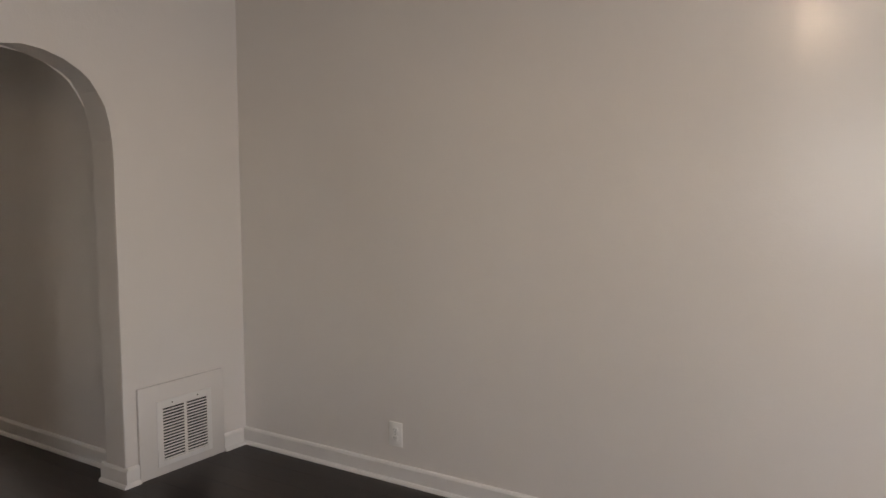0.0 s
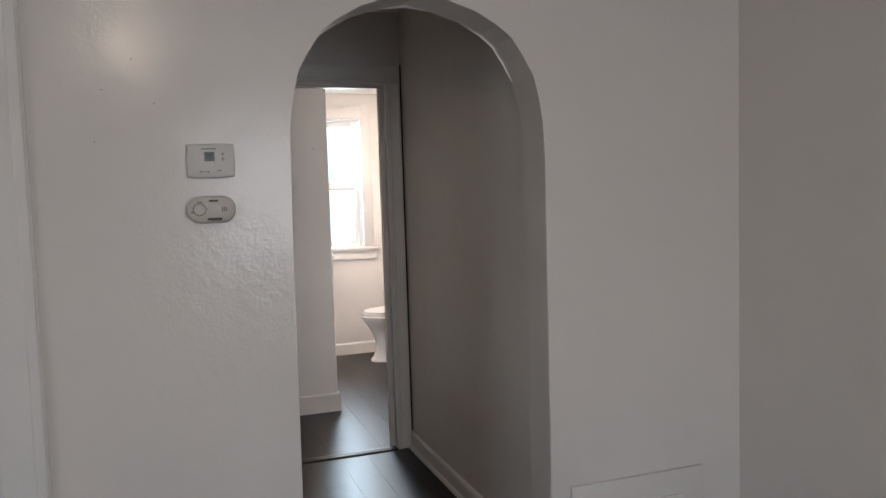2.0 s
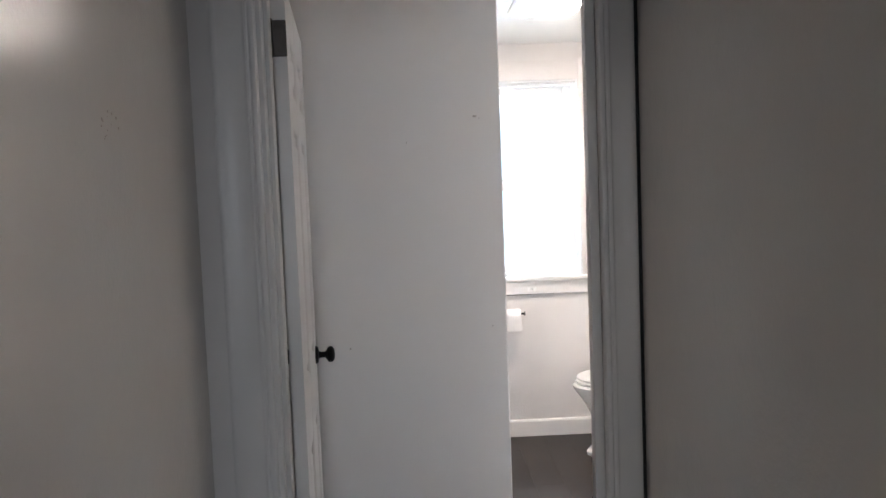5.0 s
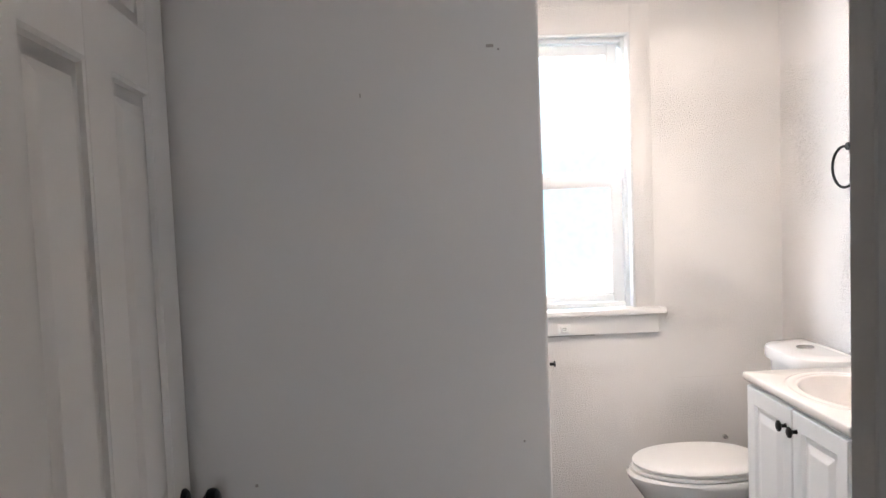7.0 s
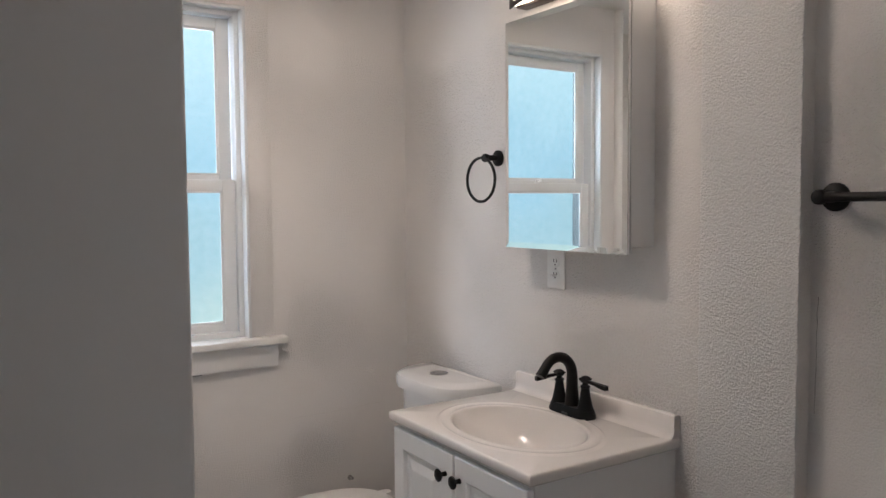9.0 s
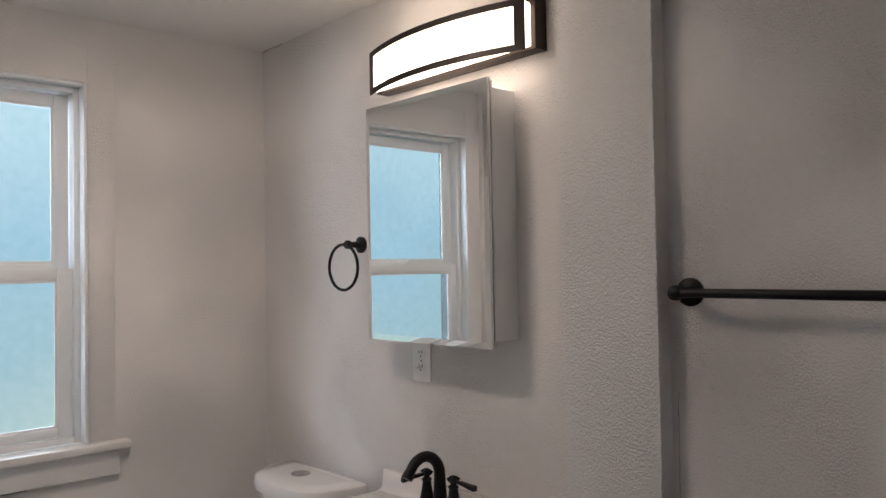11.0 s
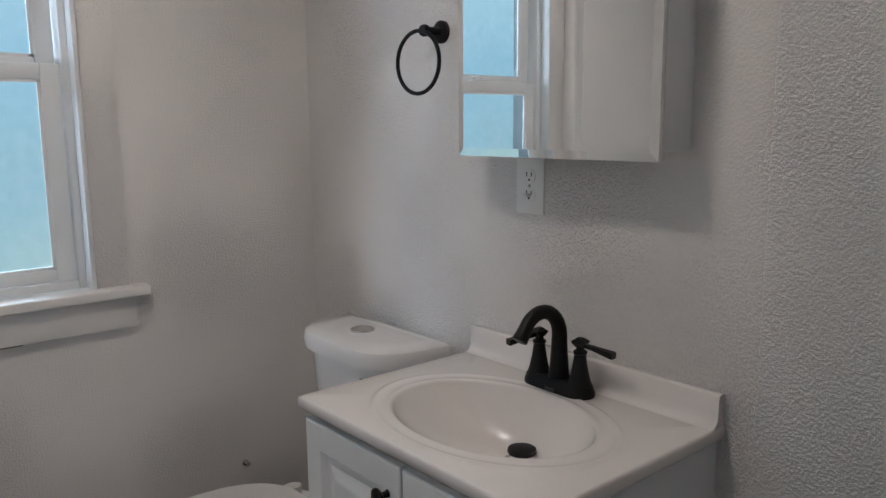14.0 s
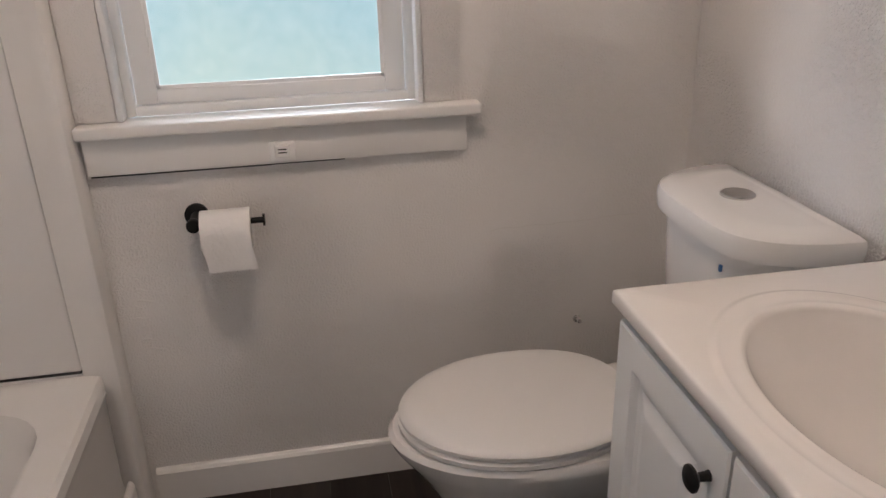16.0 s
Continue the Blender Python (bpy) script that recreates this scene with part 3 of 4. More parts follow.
for nm, y, za, zb, lo, hi in (("lower_sash", BATH_N + 0.045, 0.993, 1.528, 0.030, 0.038), ("upper_sash", BATH_N + 0.078, 1.492, WIN_T - 0.031, 0.052, 0.038)):
    xa, xb = WIN_W + 0.032, WIN_E - 0.032
    w = 0.044
    bm = boxes([(xa, xa + w, y, y + 0.014, za, zb), (xb - w, xb, y, y + 0.014, za, zb), (xa + w, xb - w, y + 0.0004, y + 0.0136, za, za + lo), (xa + w, xb - w, y + 0.0004, y + 0.0136, zb - hi, zb)], 0.003, 2)
    # glazing bead
    for r in ((xa + w, xa + w + 0.008, za + lo, zb - hi), (xb - w - 0.008, xb - w, za + lo, zb - hi), (xa + w, xb - w, za + lo, za + lo + 0.008), (xa + w, xb - w, zb - hi - 0.008, zb - hi)):
        box(r[0], r[1], y + 0.004, y + 0.0082, r[2], r[3], bm=bm)
    sash = part(nm, bm, VINYL, win)
    pane = part("pane", box(xa + w - 0.004, xb - w + 0.004, y + 0.0084, y + 0.0124, za + lo - 0.004, zb - hi + 0.004), FROST, sash, "frosted bluish glass", smooth=False)
    pane.visible_shadow = False
    if nm == "lower_sash":
        bm = box(WC - 0.035, WC + 0.035, y - 0.002, y + 0.016, zb, zb + 0.006, 0.002, 2)
        lathe([(0.012, 0), (0.012, 0.008), (0.008, 0.012), (0, 0.013)], (WC, y + 0.007, zb + 0.006), "z", 16, bm)
        box(WC - 0.004, WC + 0.03, y + 0.004, y + 0.014, zb + 0.010, zb + 0.016, 0.002, 2, bm)
        part("sash_lock", bm, VINYL, sash)
# added unseen lining, dark so the lit outer reveal doesn't show bright
part("outer_lining", boxes([(WIN_W + 0.001, WIN_W + 0.031, BATH_N + 0.0925, BATH_N + 0.159, 0.972, WIN_T - 0.001), (WIN_E - 0.031, WIN_E - 0.001, BATH_N + 0.0925, BATH_N + 0.159, 0.972, WIN_T - 0.001), (WIN_W + 0.0312, WIN_E - 0.0312, BATH_N + 0.0925, BATH_N + 0.159, WIN_T - 0.031, WIN_T - 0.001)], 0.002, 1), DARKLINING, win, "added dark lining that dims the outer reveal behind the glass", smooth=False)
part("sill", box(0.182, 1.022, BATH_N - 0.045, BATH_N + 0.04, 0.944, 0.970, 0.005, 3), TRIM, win, "white painted window stool")
part("apron", box(0.188, 0.992, BATH_N - 0.020, BATH_N - 0.0005, 0.862, 0.9438, 0.004, 2), TRIM, win, "white painted apron board")
part("gap", boxes([(0.195, 0.56, BATH_N - 0.0185, BATH_N - 0.001, 0.8595, 0.8618), (0.56, 0.72, BATH_N - 0.0185, BATH_N - 0.001, 0.8606, 0.8618)]), SHADOWGAP, win, "dark open joint under the apron", smooth=False)
structure("backdrop", box(-4.5, 3.6, 6.4, 6.42, -0.2, 4.2), FAR, "pale sky and garden blurred behind frosted glass", "backdrop")

vent = thing("window_sensor", (0.588, BATH_N - 0.020, 0.885), "small white plastic sensor on the window apron", "sensor")
part("base", box(0.562, 0.616, BATH_N - 0.026, BATH_N - 0.0202, 0.868, 0.912, 0.002, 2), PLASTIC, vent)
part("cover", loft([[(0.572 + d, BATH_N - 0.026 - e, 0.876 + d), (0.606 - d, BATH_N - 0.026 - e, 0.876 + d), (0.606 - d, BATH_N - 0.026 - e, 0.906 - d), (0.572 + d, BATH_N - 0.026 - e, 0.906 - d)] for d, e in ((0, 0), (0.004, 0.006))]), PLASTIC, vent, smooth=False)
for z in (0.889, 0.896):
    part("slot", box(0.580, 0.598, BATH_N - 0.0327, BATH_N - 0.0318, z - 0.0012, z + 0.0012), DARKSLOT, vent, smooth=False)

# ---- assumed living room windows, unseen behind the walker ----
for i, (axis, a, u0, u1) in enumerate((("y", LIV_S - 0.06, -0.36, 0.72), ("x", LIV_W - 0.06, -3.55, -2.25))):
    um = (u0 + u1) / 2
    w2 = thing("window_%d" % (i + 2), (um, a, 0.75) if axis == "y" else (a, um, 0.75), "assumed unseen white double-hung window frame", "window", kind="structure")
    rows = [(u0, u0 + 0.06, 0.75, 2.1), (u1 - 0.06, u1, 0.75, 2.1), (u0 + 0.06, u1 - 0.06, 0.75, 0.82), (u0 + 0.06, u1 - 0.06, 2.04, 2.1), (u0 + 0.06, u1 - 0.06, 1.41, 1.45)]
    bm = bmesh.new()
    for p, q, r, s in rows:
        box(*((p, q, a - 0.03, a + 0.03) if axis == "y" else (a - 0.03, a + 0.03, p, q)), r, s, 0.004, 2, bm)
    part("frame", bm, VINYL, w2)

# ---- tub and its surround ----
TF, TZ = 0.138, 0.395
tub = thing("bathtub", (-0.2, 3.46, 0), "white alcove bathtub with a flat rim", "bathtub")


def tub_ring(d, z, r):
    """Rounded rectangle of the basin, d inside the rim's edge."""
    xa, xb, ya, yb = BATH_W + 0.05 + d, TF - 0.075 - d, PART_BACK + 0.09 + d, BATH_N - 0.12 - d
    out = []
    for cxx, cyy, a0 in ((xb - r, yb - r, 0), (xa + r, yb - r, 90), (xa + r, ya + r, 180), (xb - r, ya + r, 270)):
        out += [(cxx + r * math.cos(radians(a0 + k * 15)), cyy + r * math.sin(radians(a0 + k * 15)), z) for k in range(7)]
    return out


def tub_edge(d, z):
    n = tub_ring(0, z, 0.14)
    xa, xb, ya, yb = BATH_W + 0.001, TF - d, PART_BACK + 0.001, BATH_N - 0.021
    cxm, cym = (xa + xb) / 2, (ya + yb) / 2
    out = []
    for p in n:
        dx, dy = p[0] - (BATH_W + 0.05 + TF - 0.075) / 2, p[1] - (PART_BACK + 0.09 + BATH_N - 0.12) / 2
        s = max(abs(dx) / ((xb - xa) / 2), abs(dy) / ((yb - ya) / 2))
        out.append((cxm + dx / s, cym + dy / s, z))
    return out


part("basin", loft([tub_edge(0.0, TZ - 0.03), tub_edge(0.004, TZ - 0.008), tub_edge(0.014, TZ), tub_ring(0, TZ, 0.14), tub_ring(0.012, TZ - 0.006, 0.14), tub_ring(0.028, TZ - 0.05, 0.14), tub_ring(0.05, TZ - 0.22, 0.13), tub_ring(0.09, TZ - 0.31, 0.11), tub_ring(0.16, TZ - 0.325, 0.06)], caps=False), ACRYLIC, tub)
bm = tub_ring(0.16, TZ - 0.325, 0.06)
t = bmesh.new()
t.faces.new([t.verts.new(p) for p in bm])
part("basin_floor", t, ACRYLIC, tub)
part("apron", loft([[(TF, y, TZ - 0.029), (TF - 0.006, y, TZ - 0.06), (TF - 0.012, y, 0.12), (TF - 0.004, y, 0.06), (TF - 0.004, y, 0.0), (TF - 0.05, y, 0.0), (TF - 0.05, y, TZ - 0.029)] for y in (PART_BACK + 0.002, BATH_N - 0.05)]), ACRYLIC, tub)
surround = thing("tub_surround", (-0.2, BATH_N, TZ), "white moulded plastic tub surround panels", "tub surround", kind="structure")
part("panel", box(BATH_W + 0.021, 0.085, BATH_N - 0.018, BATH_N - 0.001, TZ + 0.010, 2.0, 0.006, 3), ACRYLIC, surround)
part("panel", box(BATH_W + 0.001, BATH_W + 0.02, PART_BACK + 0.02, BATH_N - 0.001, TZ + 0.010, 2.0, 0.006, 3), ACRYLIC, surround)
part("panel", box(BATH_W + 0.021, 0.13, PART_BACK + 0.001, PART_BACK + 0.019, TZ + 0.010, 2.0, 0.006, 3), ACRYLIC, surround)
part("flange", box(BATH_W + 0.021, 0.085, BATH_N - 0.022, BATH_N - 0.001, TZ + 0.0005, TZ + 0.0078, 0.002, 2), ACRYLIC, surround, "white caulked flange above the rim")
# rounded upright between the surround and the window wall
prof = [(0.086, BATH_N - 0.001), (0.087, BATH_N - 0.019), (0.105, BATH_N - 0.023), (0.125, BATH_N - 0.029), (0.145, BATH_N - 0.038), (0.158, BATH_N - 0.043), (0.168, BATH_N - 0.042), (0.176, BATH_N - 0.034), (0.180, BATH_N - 0.020), (0.180, BATH_N - 0.001)]
part("corner_upright", prism(prof, "z", 0.002, BATH_H - 0.002), TRIM, surround, "white rounded corner upright")
baseboard(TF + 0.001, 3.6, TF + 0.001, BATH_N - 0.05, 1, 0, 0.108, 0.014, False)

# ---- toilet ----
TY = 3.905


def egg(front, back, hw, z, n=40, sq=2.4, cy=TY):
    """Egg outline: rounded nose at x = front, squarer heel at x = back."""
    xm = front + (back - front) * 0.52
    out = []
    for i in range(n):
        a = 2 * math.pi * i / n
        c, s = math.cos(a), math.sin(a)
        if c <= 0:
            out.append((xm + (xm - front) * c, cy + hw * s, z))
        else:
            k = 2 / sq
            out.append((xm + (back - xm) * abs(c) ** k, cy + hw * math.copysign(abs(s) ** k, s), z))
    return out


toilet = thing("toilet", (1.13, TY, 0), "white two-piece toilet with its lid closed", "toilet")
bowl = [(0.818, 1.34, 0.118, 0.0), (0.816, 1.34, 0.118, 0.02), (0.845, 1.335, 0.106, 0.05), (0.862, 1.33, 0.101, 0.13), (0.858, 1.33, 0.112, 0.19), (0.838, 1.33, 0.135, 0.245), (0.808, 1.33, 0.157, 0.298), (0.776, 1.33, 0.176, 0.344), (0.753, 1.33, 0.187, 0.377), (0.748, 1.33, 0.189, 0.393), (0.757, 1.325, 0.183, 0.404)]
part("bowl", loft([egg(*r) for r in bowl]), PORCELAIN, toilet)
part("seat", loft([egg(0.776, 1.24, 0.178, 0.4055), egg(0.769, 1.245, 0.184, 0.409), egg(0.769, 1.245, 0.184, 0.418), egg(0.776, 1.24, 0.179, 0.4225)]), SEATPLASTIC, toilet, "white plastic seat ring")
part("lid", loft([egg(0.780, 1.248, 0.178, 0.4235), egg(0.772, 1.254, 0.184, 0.427), egg(0.771, 1.255, 0.185, 0.436), egg(0.777, 1.25, 0.180, 0.4425), egg(0.790, 1.242, 0.170, 0.4465), egg(0.83, 1.21, 0.135, 0.4490), egg(0.90, 1.15, 0.08, 0.4505)]), SEATPLASTIC, toilet, "white closed plastic lid")
for s in (-1, 1):
    part("hinge", loft([egg(1.235, 1.285, 0.02, z, 16, 2, TY + s * 0.075) for z in (0.405, 0.43, 0.436)]), SEATPLASTIC, toilet)


def dee(xf, xb, hw, z, n=4.2, m=36, cy=3.850):
    out = []
    for i in range(m + 1):
        s = math.cos(math.pi * i / m)
        out.append((xb - (xb - xf) * (1 - abs(s) ** n) ** (1 / 2.2), cy + hw * s, z))
    return out


tank = part("tank", loft([dee(1.365, 1.505, 0.170, 0.395), dee(1.350, 1.505, 0.180, 0.45), dee(1.335, 1.505, 0.190, 0.60), dee(1.322, 1.505, 0.196, 0.800)]), PORCELAIN, toilet)
part("tank_lid", loft([dee(1.318, 1.505, 0.211, 0.8005), dee(1.306, 1.510, 0.219, 0.805), dee(1.303, 1.512, 0.221, 0.833), dee(1.308, 1.511, 0.218, 0.845), dee(1.322, 1.505, 0.210, 0.851), dee(1.37, 1.48, 0.15, 0.853)]), PORCELAIN, toilet)
part("flush_button", lathe([(0.032, 0), (0.032, 0.003), (0.029, 0.0055), (0.0, 0.006)], (1.42, 3.868, 0.8525), "z", 32), CHROME, toilet, "round chrome flush button")
part("logo_mark", box(1.3262, 1.3315, 3.742, 3.748, 0.762, 0.774, 0.0006, 1), BLUEINK, toilet, "small blue printed mark")
stub = thing("water_stub", (1.276, BATH_N, 0.396), "small capped chrome pipe stub in the wall", "pipe stub")
part("escutcheon", lathe([(0.010, 0), (0.009, 0.003), (0.005, 0.005), (0.004, 0.018), (0.006, 0.020), (0.006, 0.025), (0, 0.026)], (1.276, BATH_N, 0.390), (0, -1, 0.15), 18), CHROME, stub)

# ---- vanity cabinet, top, basin ----
VX, VA, VB, VZ = 1.052, 2.922, 3.557, 0.85
vanity = thing("vanity_cabinet", (1.3, 3.24, 0), "white two-door vanity cabinet with black knobs", "vanity cabinet")
for name, dims in (("side_panel", (1.0765, 1.534, 2.936, 2.952, 0.0, 0.821)), ("side_panel", (1.0765, 1.534, 3.528, 3.544, 0.0, 0.821)),
                   ("bottom_panel", (1.0765, 1.534, 2.952, 3.528, 0.09, 0.106)), ("back_panel", (1.518, 1.534, 2.952, 3.528, 0.106, 0.70)),
                   ("top_rail", (1.0765, 1.092, 2.952, 3.528, 0.78, 0.821)), ("centre_stile", (1.0765, 1.092, 3.218, 3.25, 0.106, 0.78)),
                   ("toe_kick", (1.13, 1.145, 2.952, 3.528, 0.0, 0.09))):
    part(name, box(*dims, 0.001, 1), CABINET, vanity, smooth=False)
for ya, yb, ky in ((3.2375, 3.541, 3.270), (2.939, 3.2305, 3.205)):
    za, zb = 0.105, 0.808
    bm = bmesh.new()

    def ring(d, x):
        return [(x, ya + d, za + d), (x, yb - d, za + d), (x, yb - d, zb - d), (x, ya + d, zb - d)]
    loft([ring(0, 1.0755), ring(0, 1.061), ring(0.003, 1.058), ring(0.052, 1.058), ring(0.056, 1.061), ring(0.061, 1.067), ring(0.074, 1.067), ring(0.096, 1.060), ring(0.100, 1.0594)], bm=bm)
    leaf = part("cabinet_door", bm, CABINET, vanity, "white raised-panel cabinet door", smooth=False)
    part("knob", lathe([(0.007, 0), (0.006, 0.004), (0.0055, 0.014), (0.013, 0.018), (0.0165, 0.021), (0.0165, 0.024), (0.012, 0.027), (0, 0.028)], (1.058, ky, 0.751), (-1, 0, 0), 22), BLACK, leaf, "black round knob")

top = thing("sink_basin", (1.29, 3.24, 0.82), "white cultured marble vanity top with an oval basin", "sink")
BX, BY, BA, BB, DEPTH = 1.262, 3.232, 0.152, 0.212, 0.112
angs = sorted([2 * math.pi * i / 96 for i in range(96)] + [math.atan2(y - BY, x - BX) % (2 * math.pi) for x in (VX, 1.5345) for y in (VA, VB)])


def rim_height(e):
    if e < 1:
        return -DEPTH * (1 - e ** 2.1) ** 0.85
    if e < 1.04:
        return 0.0035 * math.sin((e - 1) / 0.04 * math.pi / 2)
    if e < 1.20:
        return 0.0035 - 0.0025 * math.sin((e - 1.04) / 0.16 * math.pi)
    if e < 1.27:
        return 0.0035 * (0.5 + 0.5 * math.cos((e - 1.20) / 0.07 * math.pi))
    return 0.0


rings = []
for e in (0.02, 0.15, 0.3, 0.45, 0.58, 0.7, 0.8, 0.87, 0.92, 0.955, 0.98, 0.993, 1.0, 1.01, 1.025, 1.04, 1.07, 1.12, 1.16, 1.185, 1.2, 1.215, 1.235, 1.255, 1.27):
    rings.append([(BX + BA * e * math.cos(a) + 0.078 * max(0, 1 - e), BY + BB * e * math.sin(a), VZ + rim_height(e)) for a in angs])


def rect_ring(d, z):
    out = []
    for a in angs:
        c, s = math.cos(a), math.sin(a)
        kx = ((1.5345 - d if c > 0 else VX + d) - BX) / c if abs(c) > 1e-6 else 1e9
        ky = ((VB - d if s > 0 else VA + d) - BY) / s if abs(s) > 1e-6 else 1e9
        k = min(kx, ky)
        out.append((BX + k * c, BY + k * s, z))
    return out


rings += [rect_ring(0.0055, VZ), rect_ring(0.0016, VZ - 0.0016), rect_ring(0.0, VZ - 0.0055), rect_ring(0.0, VZ - 0.022), rect_ring(0.006, VZ - 0.0285)]
rings.append([(x, y, VZ - 0.0285) for x, y, z in rings[11]])
rings += [[(BX + (x - BX) * k + 0.002, BY + (y - BY) * k, min(z - 0.007, VZ - 0.03)) for x, y, z in rings[i]] for i, k in ((9, 1.03), (6, 1.05), (3, 1.05), (0, 1.0))]
part("slab", loft(rings), MARBLE, top, sharp=50)
cove = [(1.5344, VZ + 0.0005), (1.494, VZ + 0.0005), (1.502, VZ + 0.0022), (1.508, VZ + 0.006), (1.5115, VZ + 0.013), (1.5125, VZ + 0.024), (1.5130, 0.901), (1.5145, 0.906), (1.519, 0.9085), (1.529, 0.9085), (1.533, 0.907), (1.5344, 0.904)]
part("backsplash", loft([[(x, y, z) for x, z in cove] for y in (VA + 0.002, VB - 0.002)]), MARBLE, top)
drain = part("drain", lathe([(0.036, 0), (0.036, 0.003), (0.026, 0.004), (0.026, 0.001), (0, 0.001)], (BX + 0.080, BY - 0.006, VZ - DEPTH - 0.001), "z", 28), CHROME, top, "chrome drain ring")
part("stopper", lathe([(0.008, 0.0), (0.008, 0.014), (0.026, 0.016), (0.028, 0.019), (0.027, 0.025), (0.020, 0.0275), (0, 0.028)], (BX + 0.080, BY - 0.006, VZ - DEPTH + 0.001), "z", 28), BLACK, drain, "matt black pop-up stopper")

FX, FY = 1.462, 3.241
faucet = thing("faucet", (FX, FY, VZ), "matt black arched two-handle bathroom faucet", "faucet")


def stadium(hl, hw, z, n=10):
    out = []
    for c, a0 in ((hl - hw, 0), (-(hl - hw), 180)):
        out += [(FX + hw * math.cos(radians(a0 + 180 * k / n)), FY + c + hw * math.sin(radians(a0 + 180 * k / n)), z) for k in range(n + 1)]
    return out


part("base", loft([stadium(0.083, 0.029, VZ + 0.001), stadium(0.083, 0.029, VZ + 0.010), stadium(0.080, 0.026, VZ + 0.016), stadium(0.079, 0.025, VZ + 0.022), stadium(0.074, 0.021, VZ + 0.026)]), BLACK, faucet)
pts = [(FX, FY, VZ + 0.02), (FX, FY, VZ + 0.045), (FX, FY, VZ + 0.08), (FX, FY, VZ + 0.111)]
for k in range(1, 12):
    a = radians(k * 13.5)
    pts.append((FX - 0.053 * (1 - math.cos(a)), FY, VZ + 0.111 + 0.055 * math.sin(a)))
d = (Vector(pts[-1]) - Vector(pts[-2])).normalized()
pts += [tuple(Vector(pts[-1]) + d * k) for k in (0.012, 0.024, 0.0255)]
rad = [0.022, 0.0190, 0.0165, 0.0152] + [0.0148 - 0.00015 * k for k in range(11)] + [0.0142, 0.0155, 0.0142]
part("spout", tube(pts, rad, 22), BLACK, faucet)
part("maker_mark", box(FX - 0.0298, FX - 0.0285, FY - 0.013, FY + 0.011, VZ + 0.003, VZ + 0.010, 0.0005, 1), INK, faucet, "small raised maker's mark")
for s, way in ((1, (-1.0, 0.25)), (-1, (0.10, -1.0))):
    hy = FY + s * 0.053
    h = part("handle", lathe([(0.025, 0.018), (0.0235, 0.024), (0.0195, 0.036), (0.015, 0.058), (0.0118, 0.080), (0.0118, 0.084), (0.0138, 0.086), (0.0134, 0.090), (0.0085, 0.093), (0.0075, 0.099), (0, 0.0995)], (FX, hy, VZ), "z", 26), BLACK, faucet)
    v = Vector((*way, 0)).normalized()
    w = Vector((-v.y, v.x, 0))
    o = Vector((FX, hy, 0))
    cap = [[o + v * (a * r) + w * (b * r) + Vector((0, 0, VZ + z)) for a, b in ((1, 1), (-1, 1), (-1, -1), (1, -1))] for r, z in ((0.0075, 0.0985), (0.0128, 0.108), (0.0128, 0.110), (0.005, 0.1165))]
    part("cap", soften(loft(cap), 0.0012, 2), BLACK, h, smooth=False)
    p = o + Vector((0, 0, VZ + 0.103))
    arm = [[p + v * l + w * (a * hw) + Vector((0, 0, b * hh + z)) for a, b in ((1, 1), (-1, 1), (-1, -1), (1, -1))] for l, hw, hh, z in ((0.006, 0.0045, 0.0035, 0.0), (0.030, 0.005, 0.004, -0.002), (0.058, 0.0068, 0.0055, -0.006), (0.074, 0.0076, 0.006, -0.008))]
    part("lever", soften(loft(arm), 0.0025, 2), BLACK, h)

# ---- mirror cabinet ----
med = thing("mirror_cabinet", (1.48, 3.252, 1.31), "white metal medicine cabinet with a mirrored door", "mirror cabinet")
part("body", box(1.450, 1.5345, 3.012, 3.490, 1.325, 1.952, 0.002, 1), CABINET, med, smooth=False)
part("door_gap", boxes([(1.4391, 1.4424, 3.009, 3.495, 1.314, 1.964), (1.4476, 1.4499, 3.016, 3.488, 1.330, 1.948)]), SHADOWGAP, med, "dark joint round the mirror door", smooth=False)
leaf = part("cabinet_door", boxes([(1.431, 1.4390, 3.006, 3.499, 1.309, 1.972), (1.4425, 1.4475, 3.007, 3.498, 1.311, 1.968)], 0.0008, 1), CABINET, med, smooth=False)


def mr(d, x):
    return [(x, 3.0055 + d, 1.3085 + d), (x, 3.4995 - d, 1.3085 + d), (x, 3.4995 - d, 1.9725 - d), (x, 3.0055 + d, 1.9725 - d)]


part("mirror", loft([mr(0, 1.4308), mr(0, 1.4285), mr(0.016, 1.4270)]), MIRROR, leaf, "bevelled mirror glass", smooth=False)

# ---- bowed lamp above the mirror ----
LA, LB, LZ0, LZ1 = 2.908, 3.518, 2.022, 2.147
lamp = thing("vanity_light", (1.52, 3.213, 2.08), "bowed dark bronze bar light with a lit white diffuser", "wall lamp")
part("backplate", box(1.492, 1.5345, 2.902, 3.528, 2.030, 2.158, 0.003, 2), BRONZE, lamp)


def bow(y, out):
    s = (y - (LA + LB) / 2) / ((LB - LA) / 2)
    return 1.462 - 0.055 * (1 - s * s) - out


ys = [LA + (LB - LA) * i / 24 for i in range(25)]
bm = bmesh.new()
for za, zb in ((LZ0, LZ0 + 0.016), (LZ1 - 0.016, LZ1)):
    loft([[(bow(y, 0), y, za), (bow(y, 0.004), y, za), (bow(y, 0.004), y, zb), (bow(y, 0), y, zb)] for y in ys], bm=bm)
for a, b in ((0, 1), (23, 24)):
    loft([[(bow(y, -0.0003), y, LZ0 + 0.001), (bow(y, 0.0043), y, LZ0 + 0.001), (bow(y, 0.0043), y, LZ1 - 0.001), (bow(y, -0.0003), y, LZ1 - 0.001)] for y in (ys[a], (ys[a] + ys[b]) / 2, ys[b])], bm=bm)
part("face_frame", bm, BRONZE, lamp, smooth=False)
